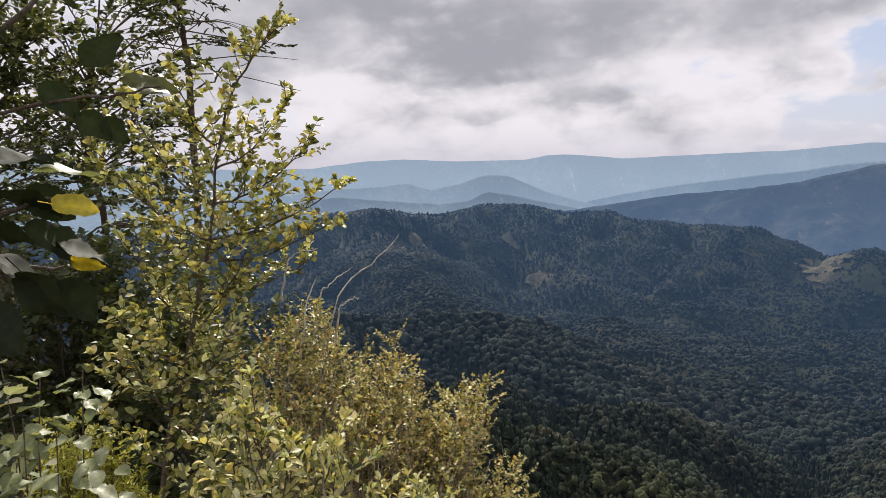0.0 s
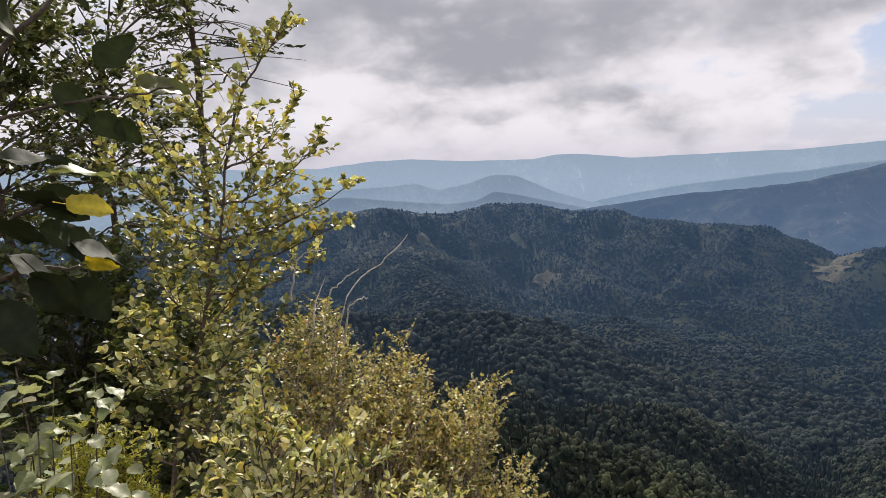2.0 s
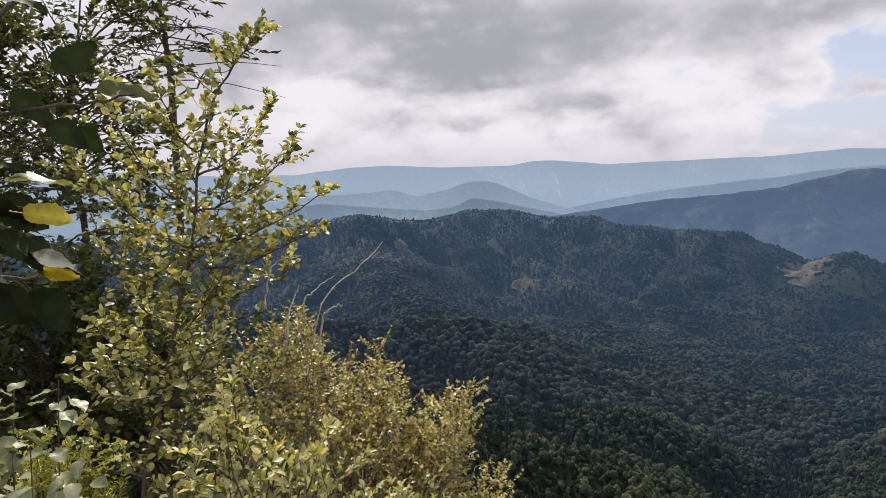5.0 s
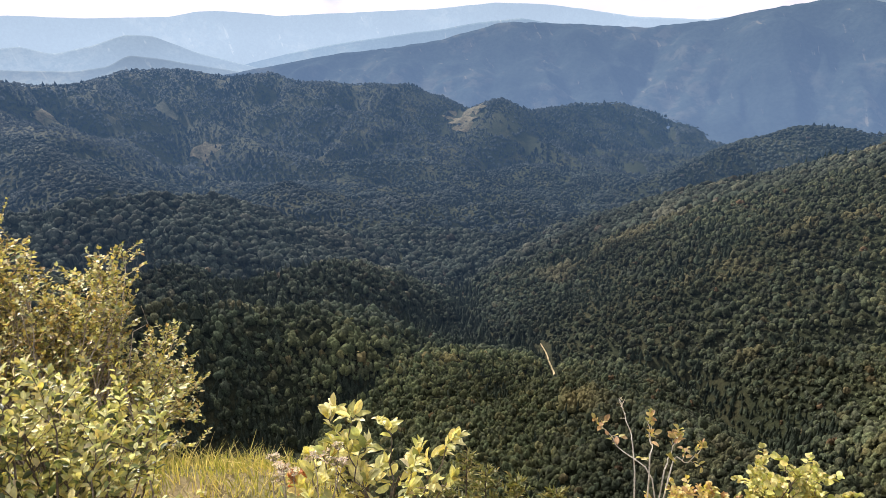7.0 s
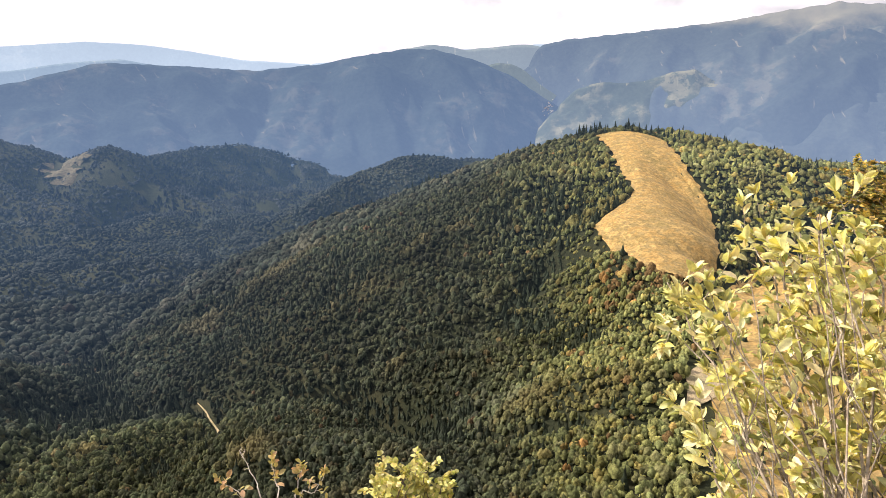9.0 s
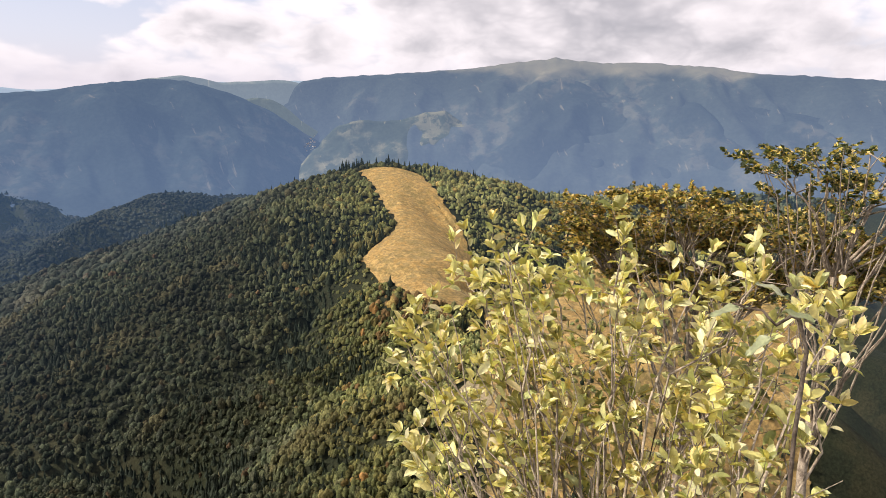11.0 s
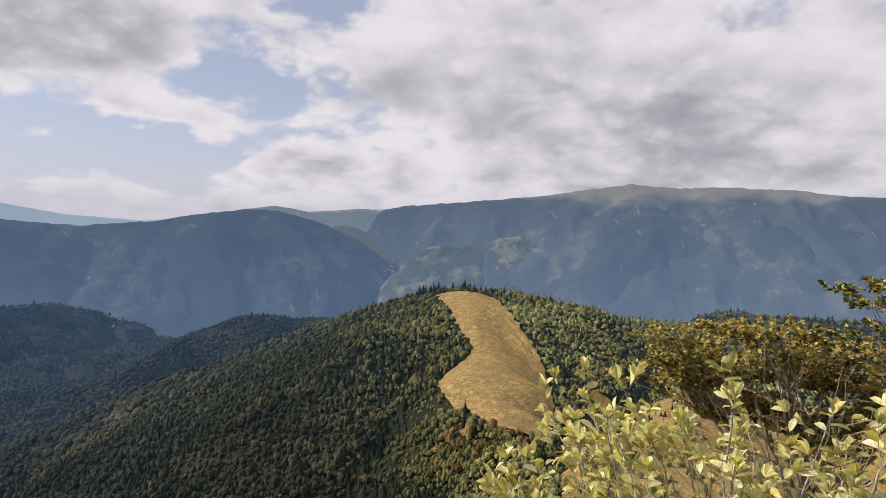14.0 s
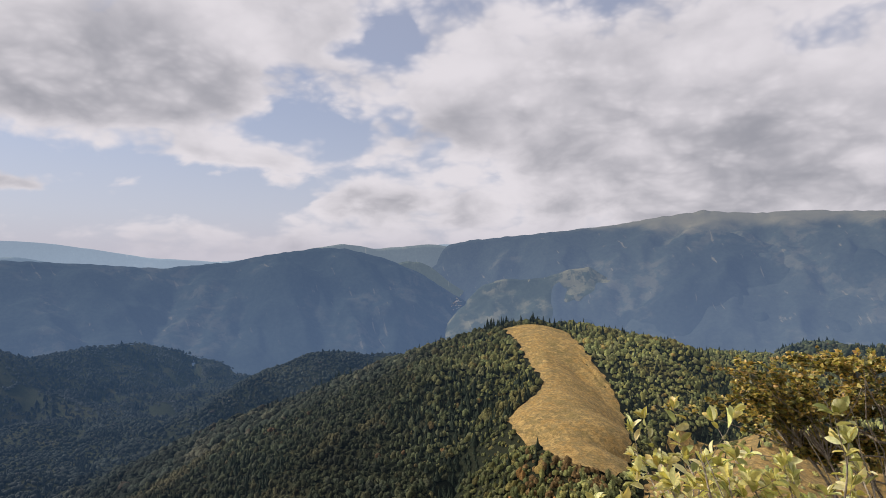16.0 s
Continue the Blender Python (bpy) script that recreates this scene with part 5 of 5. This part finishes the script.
# in front: tufts, stalks and a rounded bush on the brink
bush("brink_bush", "small shrub with broad pale yellow leaves on the brink", NORTH, ground_under(N(-38, -40, 2.1)), [(-46, -37), (-42.5, -34.5), (-39.6, -35.4), (-36, -36), (-33, -38), (-29.7, -37), (-28.5, -40)], 4, 2.1, 0.1, 24, 2, 0.07, 3, 0.050, WILLOW + BRIGHT, 71, 0.26,
     tips=[(-43.1, -32.4), (-45.3, -35.6), (-40.4, -33.0), (-39.2, -35.2), (-36.8, -34.3), (-30.3, -35.4), (-31.6, -36.6), (-34.2, -37.1), (-41.4, -36)], single=220, big=LEAVES_WILLOW)
foot = ground_under(N(-9.5, -42, 2.9))
p = Plant("dry_stalks", foot, "bare dry stalks with a few reddish leaves", "plant", 72)
for line in [[(-9.2, -37.7), (-13, -35), (-15.8, -32.8)], [(-11.5, -36), (-12.2, -33.5), (-13.5, -30.9)], [(-10, -36), (-10.2, -34), (-10.4, -32.0)], [(-8, -36), (-6.6, -35), (-5.5, -33.7)], [(-8.6, -37), (-8.2, -34.5), (-7.6, -33.0)]]:
    st = p.stem([foot] + [N(*q, 2.9) for q in line], 0.004, 0.0012, 14, 0.004)
    if line[0][0] > -11:
        p.clothe(st, 0.55, 5, 0.06, 3, 0.032, [(0.40, 0.31, 0.13), (0.42, 0.27, 0.14), (0.36, 0.32, 0.10)], 1, thick=0.0012)
    else:
        p.clothe(st, 0.75, 5, 0.035, 3, 0.010, [(0.4, 0.36, 0.3)], 2, thick=0.0008)
p.finish(0.30, bark=M_DEAD)
bush("rounded_bush", "rounded yellow-green bush with small round leaves", NORTH, ground_under(N(2.5, -44, 3.0)), [(-3.5, -37.5), (-1.8, -36.4), (-0.7, -33.9), (1.4, -32.7), (3.6, -32.5), (4.8, -34.6), (6.9, -33.8), (8.3, -35.4), (9, -38)], 6, 3.1, 0.18, 56, 8, 0.09, 8, 0.027, [(0.52, 0.48, 0.17), (0.42, 0.41, 0.12), (0.62, 0.56, 0.25), (0.30, 0.30, 0.09)], 73, 0.42, tips=[(1.4, -32.6), (3.8, -32.4), (-0.6, -33.8), (6.9, -33.7)])
bush("brink_bush", "low bush with dry orange-yellow leaves", NORTH, ground_under(N(-6, -45, 3.0)), [(-10.5, -39), (-9.0, -37.9), (-6, -36.6), (-4.3, -36.2), (-2.5, -36.8), (-1.5, -38)], 5, 3.0, 0.15, 40, 7, 0.09, 7, 0.026, [(0.55, 0.42, 0.15), (0.48, 0.44, 0.14), (0.60, 0.50, 0.22), (0.42, 0.27, 0.12)], 74, 0.36, bark=M_TWIG)

# tops of young spruces below the brink
YOUNG = [(0.17, 0.17, 0.05), (0.12, 0.13, 0.04), (0.24, 0.21, 0.07)]
for k, (az, el, r) in enumerate([(-28.8, -36.2, 10.0), (-26.7, -37.7, 9.4), (-23.4, -38.2, 10.4), (-19.1, -38.8, 9.8), (-31.5, -39.0, 9.6), (-21.2, -40.2, 9.2), (-15.9, -39.9, 10.0), (-13.2, -40.8, 9.4)]):
    top = N(az, el, r)
    foot = ground_under(top, 0.1)
    p = Plant("young_spruce", foot, "young yellow-green spruce on the steep slope", "tree", 200 + k, "young spruces below the brink")
    p.stem([foot, foot.lerp(top, 0.5), top], 0.05, 0.006, 12, 0.006)
    tall = (top - foot).length
    for q in range(46):
        s_ = 0.03 + 0.75 * (q / 46) ** 1.4
        at = top.lerp(foot, s_)
        turn, length = q * 2.4 + p.rng.random(), (0.10 + 1.05 * s_ ** 0.9) * p.rng.uniform(0.8, 1.15)
        way = Vector((math.cos(turn), math.sin(turn), 0.55 - 0.7 * s_))
        tip = at + way * length
        p.fine.append(tube(bend([at, at.lerp(tip, 0.5) - Vector((0, 0, 0.04 * length)), tip], 4, p.rng, 0.004), 0.006, 0.002, 3))
        for m in range(int(10 + 26 * length)):
            h = p.rng.random()
            p.leaf(at.lerp(tip, h), way + Vector((p.rng.gauss(0, 0.9), p.rng.gauss(0, 0.9), p.rng.gauss(0.25, 0.4))), 0.15 * (1.1 - 0.5 * h), p.rng.choice(YOUNG))
    p.finish(0.13, plain=True)

# the large willow on the right
foot = ground_under(E(44, -48, 1.95))
bush("willow_bush", "large goat willow bush with pale yellow-green leaves", EAST, foot, [(20.5, -22), (22, -28), (26, -13), (31, -12), (36, -12.5), (41, -11), (48, -11.3), (52, -13), (60, -14.5)], 20, 1.95, 0.34, 66, 7, 0.15, 3, 0.047, WILLOW + BRIGHT[:2], 81, 0.22,
     tips=[(19.8, -18.8), (19.6, -21.4), (25.5, -13.4), (30.6, -12.4), (27.5, -14), (36.5, -12.4), (41.0, -10.4), (48.0, -10.9), (52.1, -12.6), (22.6, -30), (23.5, -26), (32.4, -12), (23, -22.5), (58, -14), (21.5, -20), (24.5, -19), (28.8, -12)], single=300, big=LEAVES_WILLOW, thick=0.006, rosette=7, dead=30, bark=M_TWIG, crook=0.016)
foot = ground_under(E(58, -40, 1.2))
p = Plant("pale_twig", foot, "branch with a few large pale leaf undersides", "shrub", 82)
st = p.stem([foot, E(57, -22, 1.1), E(54, -16.5, 1.05), E(51, -15.5, 1.05)], 0.004, 0.0015, 14, 0.003)
for az, el, tilt in [(51.6, -15.8, -0.2), (54.7, -14.4, 0.5), (54.2, -17.7, -0.6), (57, -16, 0.4)]:
    place_leaf(p.ob, p.rng.choice(LEAVES_PALE), E(az, el, 1.05), Vector((-0.6, 0.5, tilt)), Vector((0.1, -0.2, 0.9)), 0.042)
p.finish()

# golden beech and a darker tree beyond it: flat pads of leaves
for k, (base, pads, r, per, cols, words) in enumerate([
        ((46, -34), [(36, -8.4), (38.5, -7.2), (41.5, -6.8), (44.5, -6.7), (48, -7.2), (50.5, -8.0), (37, -10.4), (40.5, -9.6), (44, -9.4), (47.5, -10), (51, -10.6), (54, -8), (57, -9), (60, -8.6), (39, -12.6), (43, -12.8), (48, -13.2), (35.2, -9.4), (53.5, -12), (58, -12)],
         7.0, 14, GOLD, "spreading low beech with golden-brown layered leaves"),
        ((56, -34), [(51.2, -3.8), (52.6, -2.8), (53.4, -5.4), (57, -2.4), (59.5, -1.5), (58, -5), (62, -2), (64, -4)], 6.2, 4, DARK + GOLD[:2], "dark green tree with bare grey outer twigs")]):
    foot = ground_under(E(*base, r))
    p = Plant("beech_tree", foot, words, "tree", 90 + k)
    crown = E(base[0], -13 if k == 0 else -8, r)
    trunk = p.stem([foot, foot.lerp(crown, 0.5) + Vector((0.15, 0.1, 0)), crown], 0.06, 0.03, 14, 0.01)
    for q in pads:
        hub = E(*q, r + p.rng.uniform(-0.7, 0.7))
        st = trunk[p.rng.randrange(8, 14)]
        arm = p.stem([st, st.lerp(hub, 0.55) + Vector((0, 0, 0.10)), hub], 0.016, 0.005, 10, 0.02)
        for m in range(per):
            end = hub + Vector((p.rng.gauss(0, 0.29), p.rng.gauss(0, 0.29), p.rng.gauss(0.0, 0.035)))
            limb = bend([arm[6], arm[6].lerp(end, 0.5) + Vector((0, 0, 0.04)), end], 7, p.rng, 0.012)
            p.fine.append(tube(limb, 0.006, 0.002, 5))
            p.clothe(limb, 0.3, 9, 0.16, 10, 0.050, cols, 5, lift=0.05, flat=0.16, thick=0.0025)
    for q in range(26):
        z = p.rng.choice(pads)
        end = E(z[0] + p.rng.uniform(-2, 2), z[1] + p.rng.uniform(-1.5, 0.9), r - 0.8)
        st = trunk[p.rng.randrange(8, 14)]
        p.fine.append(tube(bend([st, st.lerp(end, 0.6), end], 8, p.rng, 0.03), 0.010, 0.003, 5))
    p.finish(0.40, bark=M_TWIG, plain=True)

# weathered cut branch lying in the bush
foot = ground_under(W(-73.3, -40, 1.7))
p = Plant("dead_branch", foot, "weathered grey broken branch leaning in the bush", "branch", 95)
p.stem([foot, W(-73.3, -34, 1.62), W(-73.0, -29.6, 1.58), W(-74.5, -30.2, 1.55), W(-76.4, -30.9, 1.5), W(-80, -33, 1.45)], 0.012, 0.009, 22, 0.002)
p.stem([W(-73.2, -31.5, 1.6), W(-71.2, -27.5, 1.6), W(-71.6, -23.5, 1.6)], 0.004, 0.002, 14, 0.003)
p.finish(bark=M_TWIG)

# faded flower heads on the brink
for az, words in ((-47.6, "dry stalks with faded white flower heads"), (-43.4, "dry stalks with faded pinkish flower heads")):
    foot = ground_under(N(az, -41, 2.0))
    p = Plant("flower_stalks", foot, words, "plant", int(-az))
    for q in range(6):
        end = N(az + p.rng.uniform(-1.6, 1.6), p.rng.uniform(-37.4, -35.4), 2.0 + p.rng.uniform(-0.08, 0.08))
        st = p.stem([foot + Vector((p.rng.gauss(0, 0.03), p.rng.gauss(0, 0.03), 0)), foot.lerp(end, 0.6) + Vector((p.rng.gauss(0, 0.015), p.rng.gauss(0, 0.015), 0.02)), end], 0.0022, 0.0012, 10, 0.002)
        for m in range(16):
            way = Vector((p.rng.gauss(0, 0.7), p.rng.gauss(0, 0.7), 1.0)).normalized()
            tip = end + way * 0.022
            p.fine.append(tube([end, end.lerp(tip, 0.5), tip], 0.0008, 0.0006, 3))
            for k in range(4):
                p.leaf(tip, Vector((p.rng.gauss(0, 1), p.rng.gauss(0, 1), 0.5)), 0.007, p.rng.choice([(0.66, 0.60, 0.52), (0.52, 0.44, 0.36), (0.60, 0.48, 0.42)]))
        for m in range(5):
            p.leaf(st[3 + m % 4], Vector((p.rng.gauss(0, 1), p.rng.gauss(0, 1), 0.6)), 0.03, p.rng.choice([(0.36, 0.31, 0.13), (0.28, 0.27, 0.10)]))
    p.finish(0.3, bark=M_TWIG)
foot = ground_under(N(-46.6, -41, 2.1))
p = Plant("red_leaved_sprig", foot, "small sprig with russet-red leaves in the grass", "plant", 97)
for q in range(4):
    end = N(-46.6 + p.rng.uniform(-0.7, 0.7), p.rng.uniform(-38, -36.4), 2.1)
    p.clothe(p.stem([foot, foot.lerp(end, 0.6) + Vector((0, 0, 0.01)), end], 0.002, 0.001, 8, 0.002), 0.4, 5, 0.03, 4, 0.016, [(0.50, 0.16, 0.07), (0.42, 0.20, 0.09), (0.55, 0.26, 0.10)], 3, thick=0.001)
p.finish(0.3)

# grass on the turf top
rng = np.random.RandomState(5)
n = 14000
a, r = rng.uniform(-np.pi, np.pi, n), np.sqrt(rng.uniform(0.3, 1, n)) * 3.4
a = np.where(rng.rand(n) < 0.5, np.radians(rng.uniform(-62, -20, n)), a)
x, y = r * np.sin(a), r * np.cos(a)
root = np.c_[x, y, height(x, y) - 0.01]
tall = rng.uniform(0.03, 0.11, n)
lean = rng.normal(scale=0.45, size=(n, 2))
side = rng.normal(size=(n, 2))
side *= 0.0022 / np.linalg.norm(side, axis=1, keepdims=True)
side = np.c_[side, np.zeros(n)]
mid = root + np.c_[lean * tall[:, None] * 0.4, tall * 0.62]
tip = root + np.c_[lean * tall[:, None] * 1.1, tall]
v = np.stack([root - side, root + side, mid + side * 0.8, mid - side * 0.8, tip], 1).reshape(-1, 3)
f = (np.array([(0, 1, 2), (0, 2, 3), (3, 2, 4)])[None] + (np.arange(n) * 5)[:, None, None]).reshape(-1, 3)
col = np.array([(0.48, 0.40, 0.14), (0.38, 0.36, 0.10), (0.60, 0.50, 0.23), (0.26, 0.27, 0.07)])[rng.randint(0, 4, n)] * rng.uniform(0.8, 1.2, (n, 1))
grass = new("grass", sheet("grass", v, f, np.repeat(col, 5, 0)))
grass.data.materials.append(M_GRASS)
tagged(grass, "dry yellow-green grass on the turf top", "grass", kind="stuff")


# ---- single spruces on the meadow's crest ----
def spruce_tree(seed):
    rng = np.random.RandomState(seed)
    tall = 17.0
    ob = thing("spruce_tree", (0, 0, 0), "dark spruce on the crest above the meadow", "tree", "spruces above the meadow")
    v, f = tube([(0, 0, -1.5), (0, 0, 6), (0.1, 0, tall)], 0.22, 0.03, 6)
    part("trunk", sheet("trunk", v, f, None, True), M_BARK, ob)
    cv, cq, cc = crowns(rng, np.zeros((1, 3)), np.array([2.6]), np.array([tall * 0.8]), 15, 10, np.array([True]), np.array([[0.034, 0.044, 0.028]]))
    bv, bq, bc = tufts(rng, np.zeros((1, 3)), np.array([1.3]), np.array([tall * 0.9]), 50, np.array([0.5]), np.array([[0.040, 0.052, 0.030]]))
    part("crown", sheet("crown", np.concatenate([cv, bv]), np.concatenate([cq, bq + len(cv)]), np.concatenate([cc, bc])), M_FOREST, ob)
    return ob


models = [spruce_tree(k) for k in (3, 4, 5)]
rng = random.Random(12)
spots = []
for q in range(40):
    az, r = rng.uniform(13.6, 26.0), rng.uniform(1172, 1200)
    spots.append((az, r))
for q in range(24):
    az = rng.uniform(-3, 10)
    spots.append((az, np.interp(az, [-3, 2.4, 8, 10.9], [1440, 1400, 1330, 1250]) + rng.uniform(-15, 15)))
for q, (az, r) in enumerate(spots):
    x, y = r * math.sin(radians(az)), r * math.cos(radians(az))
    m = pose(x, y, float(height(x, y)), 0, 0, rng.uniform(0, 360))
    if q < 3:
        models[q].matrix_basis = m
    else:
        copy_thing(models[q % 3], m @ Matrix.Diagonal((*[rng.uniform(0.8, 1.35)] * 3, 1)))

# ---- far houses in the valley mouth ----
M_WALL = material("white_render", mottled([(0.75, 0.73, 0.70), (0.66, 0.64, 0.60)], 0.2, 2.0), rough=0.9)
M_ROOF = material("grey_roof", mottled([(0.30, 0.22, 0.19), (0.22, 0.19, 0.18)], 0.3, 3.0), rough=0.85)


def house_model():
    ob = thing("house", (0, 0, 0), "small white house with a pitched roof", "house", "houses of the far village")
    w, d, h = 8.0, 6.0, 6.5
    v = [(-w, -d, -4), (w, -d, -4), (w, d, -4), (-w, d, -4), (-w, -d, h), (w, -d, h), (w, d, h), (-w, d, h), (-w, 0, h + 4.2), (w, 0, h + 4.2)]
    bm = bmesh.new()
    vs = [bm.verts.new(q) for q in v]
    for q in ((0, 1, 5, 4), (2, 3, 7, 6), (1, 2, 6, 9, 5), (3, 0, 4, 8, 7), (3, 2, 1, 0)):
        bm.faces.new([vs[k] for k in q])
    me = bpy.data.meshes.new("wall")
    bm.to_mesh(me)
    bm.free()
    part("wall", me, M_WALL, ob)
    bm = bmesh.new()
    for s in (-1, 1):
        a = [bm.verts.new(q) for q in ((-w - 0.8, s * (d + 0.9), h - 0.5), (w + 0.8, s * (d + 0.9), h - 0.5), (w + 0.8, 0, h + 4.5), (-w - 0.8, 0, h + 4.5))]
        b = [bm.verts.new(q.co + Vector((0, 0, 0.4))) for q in a]
        bm.faces.new(b)
        bm.faces.new(a[::-1])
        for k in range(4):
            bm.faces.new((a[k], a[(k + 1) % 4], b[(k + 1) % 4], b[k]))
    me = bpy.data.meshes.new("roof")
    bm.to_mesh(me)
    bm.free()
    part("roof", me, M_ROOF, ob)
    return ob


bpy.context.view_layer.update()
deps = bpy.context.evaluated_depsgraph_get()
first, rng = house_model(), random.Random(4)
places = []
for q in range(26):
    az, el = rng.gauss(11.2, 0.28), rng.gauss(-3.0, 0.33)
    a, e = radians(az + 0.35 * (el + 3)), radians(el)
    hit, at, normal, _, _, _ = scene.ray_cast(deps, Vector((0, 0, 60)), Vector((math.sin(a) * math.cos(e), math.cos(a) * math.cos(e), math.sin(e - 0.013))))
    if hit and at.length > 3000:
        places.append(at)
for q, at in enumerate(places):
    m = pose(at.x, at.y, at.z + 1, 0, 0, rng.uniform(0, 180))
    if q == 0:
        first.matrix_basis = m @ Matrix.Diagonal((0.6, 0.6, 0.6, 1))
    else:
        copy_thing(first, m @ Matrix.Diagonal((0.6, 0.6, 0.6, 1)))
